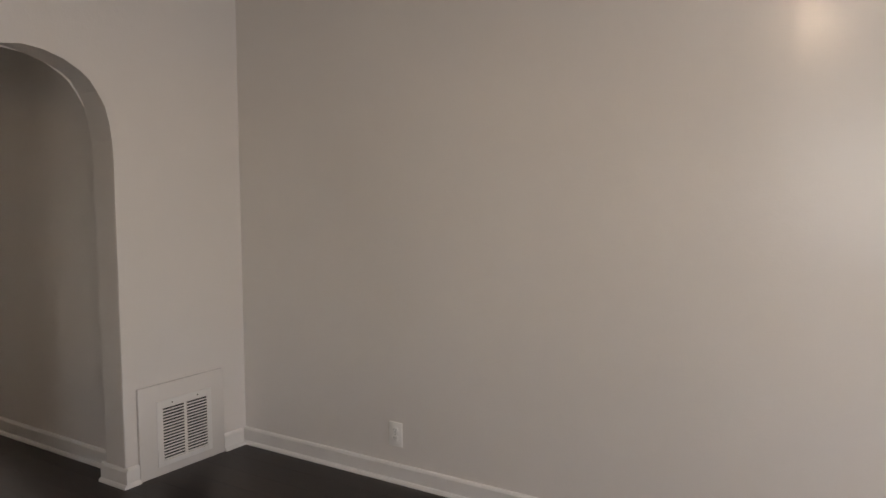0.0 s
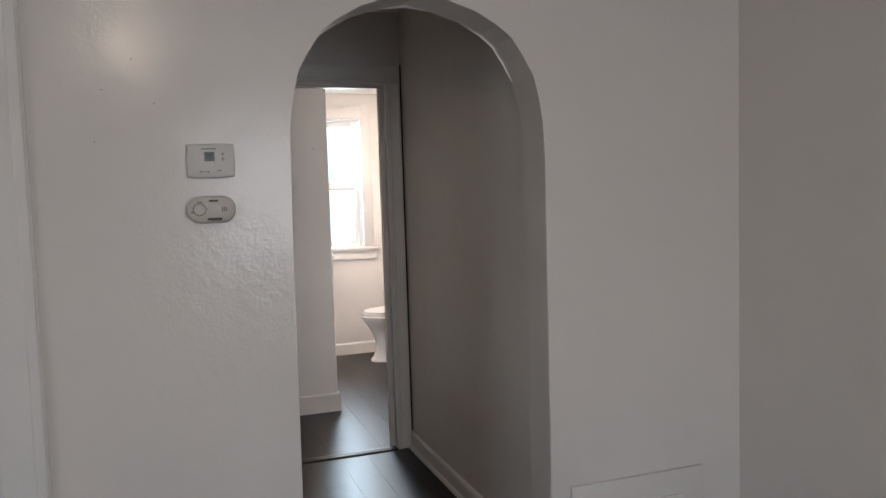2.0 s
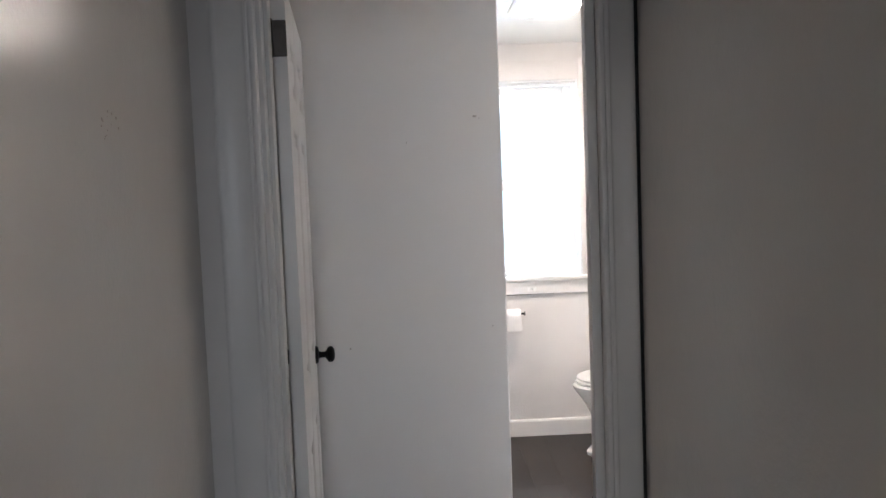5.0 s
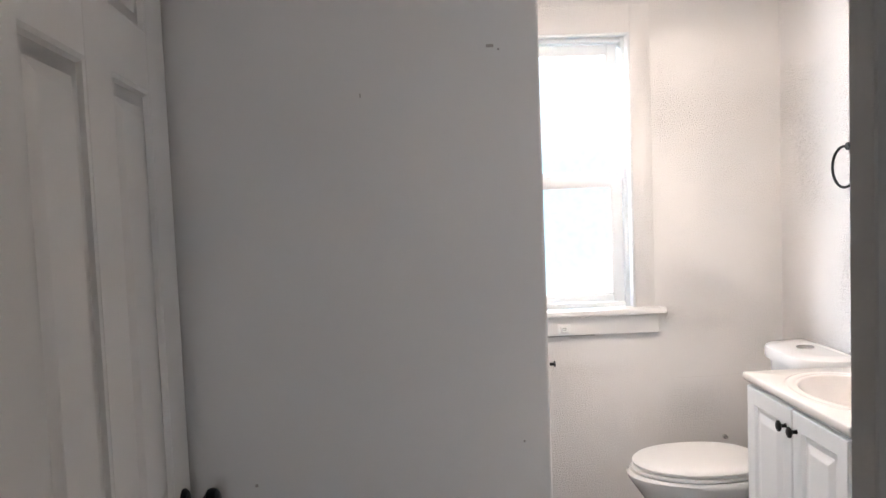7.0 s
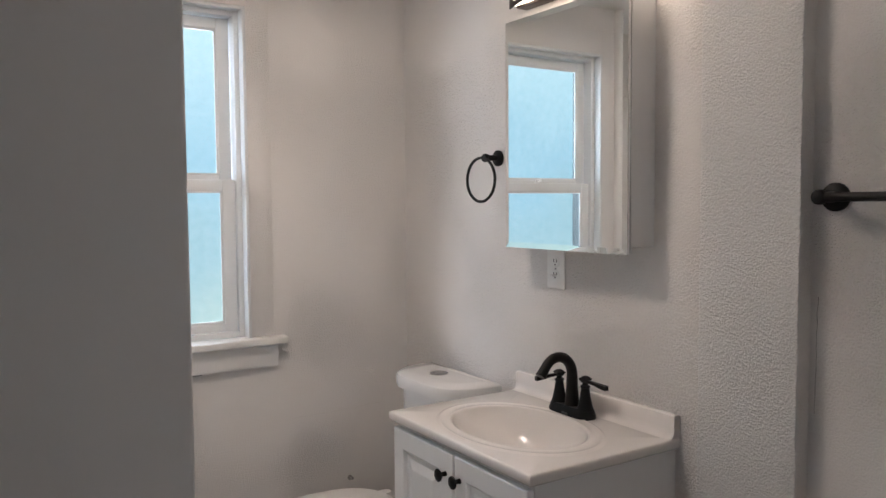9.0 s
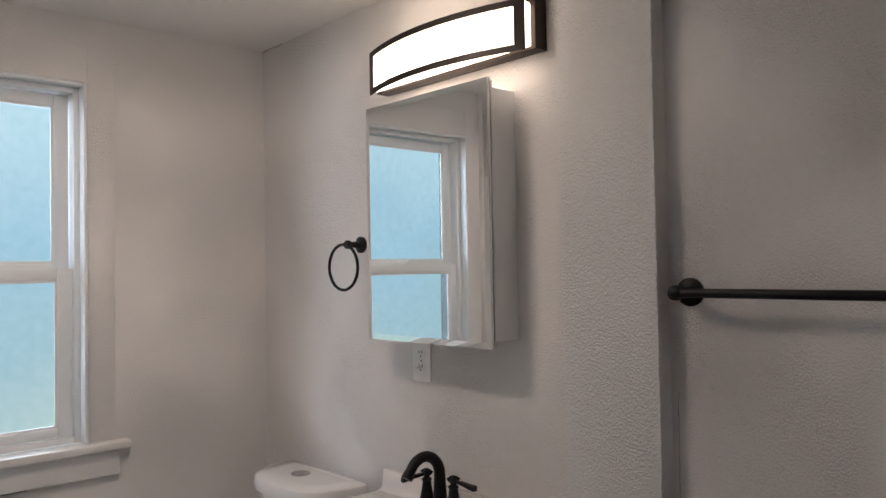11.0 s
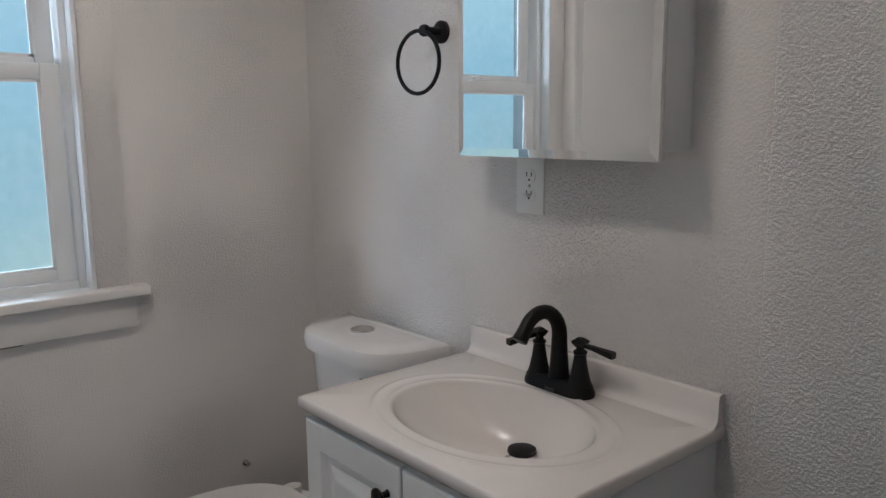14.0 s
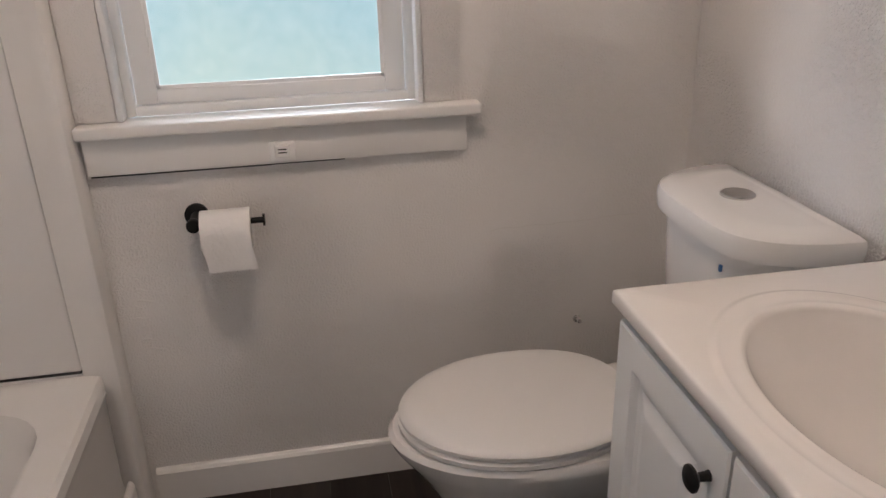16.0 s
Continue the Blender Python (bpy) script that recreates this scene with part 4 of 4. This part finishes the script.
part("diffuser", loft([[(bow(y, -0.0012), y, LZ0 + 0.006), (bow(y, -0.0012), y, LZ1 - 0.006), (1.4918, y * 0.97 + 3.213 * 0.03, LZ1 - 0.006), (1.4918, y * 0.97 + 3.213 * 0.03, LZ0 + 0.016)] for y in ys[0:25]]), DIFFUSER, lamp, "glowing white diffuser", smooth=False)

# ---- ceiling fan with light ----
FL = (0.40, 0.74, 3.17, 3.505)
fan = thing("exhaust_fan_light", (0.57, 3.34, BATH_H), "white ceiling exhaust fan with a lit square lens", "ceiling fan light")
part("housing", loft([[(FL[0] + d, FL[2] + d, z), (FL[1] - d, FL[2] + d, z), (FL[1] - d, FL[3] - d, z), (FL[0] + d, FL[3] - d, z)] for d, z in ((0, BATH_H - 0.0005), (0.002, BATH_H - 0.012), (0.018, BATH_H - 0.022), (0.024, BATH_H - 0.023))]), PLASTIC, fan, smooth=False)
for k in range(7):
    x = FL[0] + 0.010 + k * 0.009
    part("grille_slat", box(x, x + 0.004, FL[2] + 0.03, FL[3] - 0.03, BATH_H - 0.027, BATH_H - 0.0235), PLASTIC, fan, smooth=False)
part("lens", loft([[(0.485 + d, FL[2] + 0.026 + d, z), (0.712 - d, FL[2] + 0.026 + d, z), (0.712 - d, FL[3] - 0.026 - d, z), (0.485 + d, FL[3] - 0.026 - d, z)] for d, z in ((0, BATH_H - 0.0235), (0.003, BATH_H - 0.028), (0.015, BATH_H - 0.031))]), LENS, fan, "glowing white lens", smooth=False)

# ---- towel ring, towel bar, paper holder ----
ringthing = thing("towel_ring", (BATH_E, 3.675, 1.586), "matt black towel ring on the wall", "towel ring")
part("base", lathe([(0.026, 0), (0.026, 0.008), (0.022, 0.011), (0.010, 0.013), (0.0095, 0.045), (0.013, 0.048), (0.014, 0.056), (0.012, 0.062), (0, 0.063)], (BATH_E, 3.675, 1.586), (-1, 0, 0), 26), BLACK, ringthing)
part("ring", tube([(1.476, 3.695 + 0.077 * math.sin(2 * math.pi * k / 48), 1.516 + 0.071 * math.cos(2 * math.pi * k / 48)) for k in range(49)], 0.0048, 10), BLACK, ringthing)
bar = thing("towel_bar", (RECESS_E, 2.25, 1.448), "matt black towel bar with round wall posts", "towel bar")
for y in (2.557, 1.94):
    part("post", lathe([(0.030, 0), (0.030, 0.008), (0.026, 0.012), (0.012, 0.015), (0.011, 0.050), (0.015, 0.053), (0.016, 0.062), (0.015, 0.070), (0.010, 0.074), (0, 0.075)], (RECESS_E, y, 1.448), (-1, 0, 0), 26), BLACK, bar)
part("rod", tube([(RECESS_E - 0.062, 2.557, 1.448), (RECESS_E - 0.062, 1.94, 1.448)], 0.0095, 16), BLACK, bar)

tp = thing("toilet_paper_holder", (0.39, BATH_N, 0.756), "matt black toilet paper holder on the wall", "paper holder")
part("base", lathe([(0.026, 0), (0.026, 0.008), (0.022, 0.011), (0.0115, 0.013), (0.011, 0.060), (0.0145, 0.064), (0.0155, 0.072), (0.014, 0.080), (0, 0.082)], (0.390, BATH_N, 0.756), (0, -1, 0), 26), BLACK, tp)
part("arm", tube([(0.390, BATH_N - 0.07, 0.756), (0.536, BATH_N - 0.07, 0.756)], 0.0065, 14), BLACK, tp)
part("end_cap", lathe([(0.013, 0), (0.013, 0.004), (0, 0.0045)], (0.534, BATH_N - 0.07, 0.756), "x", 20), BLACK, tp)
roll = thing("toilet_paper_roll", (0.458, BATH_N - 0.07, 0.735), "white toilet paper roll on the black holder", "toilet paper")
RY, RZ, RR = BATH_N - 0.07, 0.742, 0.043
prof = [(RY + RR * math.cos(radians(a)), RZ + RR * math.sin(radians(a))) for a in range(0, 360, 10)]
hole = [(RY + 0.0205 * math.cos(radians(a)), RZ + 0.0205 * math.sin(radians(a))) for a in range(0, 360, 10)]
bm = loft([[(x, y, z) for y, z in p] for x, p in ((0.406, hole), (0.406, prof), (0.509, prof), (0.509, hole), (0.406, hole))], caps=False)
part("roll", bm, PAPER, roll)
sheet = [(RY - (RR + 0.001) * math.cos(radians(a)), RZ + (RR + 0.001) * math.sin(radians(a))) for a in range(80, -1, -10)] + [(RY - RR - 0.002, RZ - 0.03), (RY - RR + 0.002, RZ - 0.06), (RY - RR + 0.004, RZ - 0.082)]
bm = loft([[(x + (0.006 if z < RZ - 0.05 else 0.0), y - o, z) for x, o in ((0.407, 0), (0.508, 0), (0.508, 0.0012), (0.407, 0.0012))] for y, z in sheet])
part("hanging_sheet", bm, PAPER, roll)

# ---- outlets ----


def outlet(at, way, label, plug=False):
    """A duplex outlet on a wall; way is the wall's normal along x."""
    x, y, z = at
    o = thing("wall_outlet", at, label, "outlet", "duplex outlets")

    def b(d0, d1, y0, y1, z0, z1, bev=0.0):
        return box(min(x + way * d0, x + way * d1), max(x + way * d0, x + way * d1), y + y0, y + y1, z + z0, z + z1, bev, 2)
    part("plate", b(0, 0.006, -0.039, 0.039, -0.060, 0.060, 0.0025), PLASTIC, o)
    for s in (1, -1):
        r = part("receptacle", lathe([(0.0168, 0.0055), (0.0168, 0.0075), (0.0155, 0.0082), (0, 0.0082)], (x, y, z + s * 0.0195), (way, 0, 0), 24), PLASTIC, o)
        for dy in (-0.0065, 0.0065):
            part("slot", b(0.0080, 0.0086, dy - 0.0012, dy + 0.0012, s * 0.0195 + 0.000, s * 0.0195 + 0.009), DARKSLOT, r, smooth=False)
        part("slot", b(0.0080, 0.0086, -0.0022, 0.0022, s * 0.0195 - 0.009, s * 0.0195 - 0.005), DARKSLOT, r, smooth=False)
    part("screw", lathe([(0.003, 0.006), (0.003, 0.007), (0, 0.0075)], (x, y, z), (way, 0, 0), 12), CHROME, o)
    if plug:
        part("plug_tab", b(0.008, 0.026, -0.008, 0.008, -0.023, -0.016, 0.002), PLASTIC, o, "small white plastic plug cover tab")
    return o


outlet((BATH_E, 3.388, 1.244), -1, "white duplex outlet below the mirror cabinet", True)
outlet((LIV_E, -1.335, 0.236), -1, "white duplex outlet low on the living room wall")

# ---- thermostat and alarm ----
TX0, TX1, TZ0, TZ1 = -0.706, -0.582, 1.499, 1.589
th = thing("thermostat", (-0.645, ARCH_Y, 1.55), "white wall thermostat with a small grey display", "thermostat")


def shell(d, y):
    """Outline of the case: bowed sides and a bowed lower edge."""
    out = [(TX0 + 0.002 + d, TZ1 - d), (TX0 + 0.03, TZ1 + 0.0015 - d), (TX1 - 0.03, TZ1 + 0.0015 - d), (TX1 - 0.002 - d, TZ1 - d)]
    out += [(TX1 + 0.0005 - d, TZ1 - 0.035), (TX1 + 0.0005 - d, TZ0 + 0.02), (TX1 - 0.001 - d, TZ0 + 0.004 + d)]
    out += [(TX1 - 0.03, TZ0 + d), (TX0 + 0.03, TZ0 + d), (TX0 + 0.001 + d, TZ0 + 0.004 + d), (TX0 - 0.0005 + d, TZ0 + 0.02), (TX0 - 0.0005 + d, TZ1 - 0.035)]
    return [(x, ARCH_Y - y, z) for x, z in out]


part("case", loft([shell(0.002, 0.0005), shell(0.0, 0.004), shell(-0.0005, 0.020), shell(0.002, 0.026), shell(0.006, 0.028)]), GREYPLASTIC, th)
part("display", box(-0.661, -0.634, ARCH_Y - 0.0292, ARCH_Y - 0.027, 1.544, 1.569), LCD, th, "grey display reading 70", smooth=False)
for z in (1.563, 1.550):
    bt = part("button", lathe([(0.0052, 0), (0.0052, 0.002), (0.004, 0.003), (0, 0.003)], (-0.612, ARCH_Y - 0.0275, z), (0, -1, 0), 18), ALMOND, th)
    part("arrow", prism([(-0.6145, z - 0.0012), (-0.6095, z - 0.0012), (-0.612, z + 0.0018)] if z > 1.555 else [(-0.6145, z + 0.0012), (-0.6095, z + 0.0012), (-0.612, z - 0.0018)], "y", ARCH_Y - 0.0309, ARCH_Y - 0.0303), INK, bt, smooth=False)
for x0, x1, z in ((-0.668, -0.630, 1.577), (-0.674, -0.668, 1.516), (-0.664, -0.660, 1.516), (-0.656, -0.648, 1.516), (-0.628, -0.618, 1.518)):
    part("lettering", box(x0, x1, ARCH_Y - 0.0289, ARCH_Y - 0.0276, z - 0.001, z + 0.001), INK, th, smooth=False)


def text(body, size, m, mat, parent, name="lettering"):
    c = bpy.data.curves.new(name, "FONT")
    c.body, c.size, c.align_x, c.align_y, c.extrude = body, size, "CENTER", "CENTER", 0.0002
    tmp = bpy.data.objects.new("tmp", c)
    scene.collection.objects.link(tmp)
    me = bpy.data.meshes.new_from_object(tmp.evaluated_get(bpy.context.evaluated_depsgraph_get()))
    bpy.data.objects.remove(tmp)
    me.transform(Matrix.Translation(-ORIGIN[parent.name]) @ m)
    me.materials.clear()
    me.materials.append(mat)
    ob = new(name, me)
    ob.parent = parent
    return ob


text("70", 0.016, pose(-0.648, ARCH_Y - 0.0295, 1.557, 90, 0, 0), DARKSLOT, th)

AX, AZ = -0.649, 1.414
co = thing("carbon_monoxide_alarm", (AX, ARCH_Y, AZ), "off-white oval carbon monoxide alarm below the thermostat", "alarm")


def pill(hl, hw, y):
    out = []
    for c, a0 in ((hl - hw, -90), (-(hl - hw), 90)):
        out += [(AX + c + hw * math.cos(radians(a0 + 15 * k)), ARCH_Y - y, AZ + hw * math.sin(radians(a0 + 15 * k))) for k in range(13)]
    return out


part("case", loft([pill(0.0630, 0.0340, 0.0005), pill(0.0650, 0.0370, 0.006), pill(0.0650, 0.0370, 0.026), pill(0.0620, 0.0340, 0.033), pill(0.0570, 0.0300, 0.036)]), ALMOND, co)
part("test_button", lathe([(0.0158, 0), (0.0158, 0.0015), (0.0145, 0.003), (0.013, 0.0022), (0, 0.0030)], (AX - 0.031, ARCH_Y - 0.0355, AZ + 0.001), (0, -1, 0), 30), ALMOND, co)
part("button_ring", loft([[(AX - 0.031 + r * math.cos(2 * math.pi * k / 30), ARCH_Y - y, AZ + 0.001 + r * math.sin(2 * math.pi * k / 30)) for k in range(30)] for r, y in ((0.0158, 0.0362), (0.0172, 0.0362), (0.0172, 0.0366), (0.0158, 0.0366), (0.0158, 0.0362))], caps=False), INK, co, smooth=False)
for k in range(3):
    x = AX + 0.028 + k * 0.0052
    part("sound_slot", tube([(x - 0.001, ARCH_Y - 0.0362, AZ - 0.006), (x + 0.001, ARCH_Y - 0.0362, AZ), (x - 0.001, ARCH_Y - 0.0362, AZ + 0.007)], 0.0011, 8), DARKSLOT, co)
for x0, x1, z, h in ((-0.006, 0.018, 0.0235, 0.0025), (-0.012, 0.026, -0.0255, 0.003), (-0.002, 0.022, -0.0300, 0.0006), (-0.054, -0.044, -0.006, 0.0012), (-0.050, -0.047, 0.004, 0.0008), (-0.037, -0.022, 0.0205, 0.0007), (-0.013, -0.009, 0.002, 0.0008)):
    part("lettering", box(AX + x0, AX + x1, ARCH_Y - 0.0366, ARCH_Y - 0.0355, AZ + z - h, AZ + z + h), INK, co, smooth=False)

# ---- wall register in the living room ----
reg = thing("wall_register", (0.70, ARCH_Y, 0.0), "white louvred wall register on a painted board", "air vent")
part("board", box(0.439, 0.960, ARCH_Y - 0.018, ARCH_Y - 0.0005, 0.0, 0.460, 0.004, 2), PLASTER, reg)
GX0, GX1, GZ0, GZ1 = 0.537, 0.874, 0.045, 0.376
GY = ARCH_Y - 0.018
part("frame", boxes([(GX0, GX0 + 0.036, GY - 0.007, GY, GZ0, GZ1), (GX1 - 0.030, GX1, GY - 0.007, GY, GZ0, GZ1), (GX0 + 0.036, GX1 - 0.030, GY - 0.0068, GY, GZ0, GZ0 + 0.026), (GX0 + 0.036, GX1 - 0.030, GY - 0.0068, GY, GZ1 - 0.036, GZ1), ((GX0 + GX1) / 2 - 0.006, (GX0 + GX1) / 2 + 0.012, GY - 0.0066, GY, GZ0 + 0.026, GZ1 - 0.036)], 0.002, 1), TRIM, reg, "white stamped metal grille frame")
# no duct is modelled: a near-black sheet carries its shade
part("backing", box(GX0 + 0.03, GX1 - 0.025, GY - 0.0012, GY - 0.0004, GZ0 + 0.02, GZ1 - 0.03), DARKSLOT, reg, "dark sheet for the shaded duct behind the louvres", smooth=False)
GM = (GX0 + GX1) / 2 + 0.003
n = 18
for k in range(n):
    z = GZ0 + 0.031 + (GZ1 - GZ0 - 0.068) * k / (n - 1)
    for xa, xb in ((GX0 + 0.0365, GM - 0.0095), (GM + 0.0095, GX1 - 0.0305)):
        part("louvre", loft([[(x, GY - 0.0015, z + 0.0030), (x, GY - 0.0023, z + 0.0038), (x, GY - 0.0070, z - 0.0016), (x, GY - 0.0062, z - 0.0024)] for x in (xa, xb)]), TRIM, reg, smooth=False)
for x in (GX0 + 0.09, GX1 - 0.09):
    part("screw", lathe([(0.004, 0), (0.0035, 0.002), (0, 0.0025)], (x, GY - 0.007, GZ1 - 0.018), (0, -1, 0), 12), HINGE, reg)

# ---- ceiling light of the living room, known from its gloss on the walls ----
LX, LY = -0.93, -2.84
cl = thing("ceiling_light", (LX, LY, LIV_H), "semi-flush ceiling light with a lit white bowl", "ceiling lamp")
part("canopy", lathe([(0.065, 0), (0.065, -0.015), (0.05, -0.025), (0.012, -0.028), (0, -0.028)], (LX, LY, LIV_H - 0.0005), "z", 32), BRONZE, cl)
part("stem", lathe([(0.008, -0.027), (0.008, -0.135), (0, -0.135)], (LX, LY, LIV_H), "z", 16), BRONZE, cl)
part("dome", lathe([(0, -0.130), (0.012, -0.130), (0.105, -0.140), (0.112, -0.150), (0.108, -0.175), (0.09, -0.205), (0.05, -0.228), (0.0, -0.235)], (LX, LY, LIV_H), "z", 36), DOME, cl, "glowing white glass bowl")

# ---- small flaws of the walls: hairline cracks, filler, scuffs, plaster ripples ----
CRACK = material("hairline_crack", (0.30, 0.27, 0.25), 0.9, tint=0.2, tint_scale=60)
FILLER = material("grey_wall_filler", (0.50, 0.45, 0.41), 0.8, tint=0.15, tint_scale=90)
for w in (WALL_ARCH, WALL_NORTH, WALL_HALL, WALL_PARTITION, WALL_BATH_RECESS, CEIL_BATH):
    ORIGIN[w.name] = Vector((0, 0, 0))


def crack(wall, a, b, wander, radius, seed, mat=CRACK, n=16):
    """A wandering line from a to b that lies half sunk in the wall."""
    rng = random.Random(seed)
    a, b = Vector(a), Vector(b)
    pts = [a.lerp(b, i / n) + Vector([rng.uniform(-1, 1) * w for w in wander]) for i in range(n + 1)]
    part("crack", tube(pts, [radius * rng.uniform(0.4, 1.2) for p in pts], 6), mat, wall, "fine hairline crack in the paint")


crack(WALL_ARCH, (-1.075, ARCH_Y, 1.337), (-0.70, ARCH_Y, 1.318), (0, 0, 0.004), 0.0004, 1, ALMOND)
crack(WALL_NORTH, (1.05, BATH_N, 0.655), (1.42, BATH_N, 0.662), (0, 0, 0.004), 0.0004, 2, ALMOND)
crack(CEIL_BATH, (BATH_E - 0.002, 4.285, BATH_H - 0.001), (BATH_E - 0.002, 4.15, BATH_H - 0.002), (0.001, 0, 0.002), 0.0012, 3)
crack(WALL_BATH_RECESS, (RECESS_E, 2.594, 1.235), (RECESS_E, 2.596, 0.98), (0, 0.0015, 0), 0.0008, 4)
rng = random.Random(11)
for x, z, w, h in ((0.149, 1.745, 0.007, 0.003), (0.165, 1.738, 0.002, 0.002), (-0.335, 0.917, 0.003, 0.003), (-0.10, 1.66, 0.001, 0.004), (0.19, 0.98, 0.002, 0.002)):
    part("filled_hole", soften(box(x - w, x + w, PART_Y - 0.0008, PART_Y + 0.001, z - h, z + h), 0.0005, 1), FILLER, WALL_PARTITION, "small filled nail hole")
for k in range(14):
    y, z = 1.10 + rng.gauss(0, 0.016), 1.605 + rng.gauss(0, 0.022)
    d = rng.uniform(0.001, 0.003)
    part("chip", lathe([(d, 0), (d * 0.9, 0.0006), (0, 0.0008)], (HALL_W, y, z), (1, 0, 0), 7), FILLER, WALL_HALL, "small chip in the paint")
for x, z in ((-0.905, 1.735), (-0.83, 1.815), (-0.93, 1.60), (-0.78, 1.70)):
    part("chip", lathe([(0.0026, 0), (0.002, 0.0007), (0, 0.0009)], (x, ARCH_Y, z), (0, -1, 0), 8), FILLER, WALL_ARCH, "small chip in the paint")
for k in range(13):
    z = 0.69 - k * 0.021 + rng.uniform(-0.006, 0.006)
    x0 = 0.216 + rng.uniform(0, 0.012)
    x1 = x0 + rng.uniform(0.022, 0.062)
    part("plaster_ripple", tube([(x0 + (x1 - x0) * i / 6, BATH_N + 0.0012, z + 0.003 * math.sin(i * 1.1 + k)) for i in range(7)], [0.0008, 0.0026, 0.003, 0.003, 0.0028, 0.0022, 0.0008], 8), ROLLED, WALL_NORTH, "ripple of trowelled plaster")
part("joint", box(BATH_W + 0.021, 0.085, BATH_N - 0.0225, BATH_N - 0.002, TZ + 0.0081, TZ + 0.0094), SHADOWGAP, surround, "dark open joint above the caulk", smooth=False)

# ---- floor and its planks ----
SUB = material("dark_subfloor", (0.010, 0.008, 0.007), 0.9)


def plank_floor(name, x0, x1, y0, y1, width, length, seed, label):
    fl = structure(name, box(x0, x1, y0, y1, -0.12, -0.006), SUB, label, "floor")
    rng = random.Random(seed)
    cache = {}
    nx = math.ceil((x1 - x0) / width)
    for i in range(nx):
        xa = x0 + i * width
        xb = min(xa + width, x1)
        y = y0 - rng.uniform(0, length)
        while y < y1:
            ya, yb = max(y, y0), min(y + length, y1)
            y += length
            if yb - ya < 0.03 or xb - xa < 0.01:
                continue
            key = (round(xb - xa, 3), round(yb - ya, 3))
            if key not in cache:
                w, l = key
                g = 0.0002
                t = box(g, w - g, g, l - g, -0.0055, 0.0, 0.0003, 1)
                me = bpy.data.meshes.new("plank")
                t.to_mesh(me)
                t.free()
                me.materials.append(WOOD)
                cache[key] = me
            p = new("plank", cache[key])
            p.parent = fl
            p.location = (xa, ya, 0)
    return fl


plank_floor("floor_living", LIV_W, LIV_E, LIV_S, DOOR_Y, 0.152, 1.22, 3, "dark brown wood plank floor")
plank_floor("floor_bath", BATH_W, RECESS_E, DOOR_Y, BATH_N, 0.152, 1.22, 5, "dark brown wood-look plank floor")
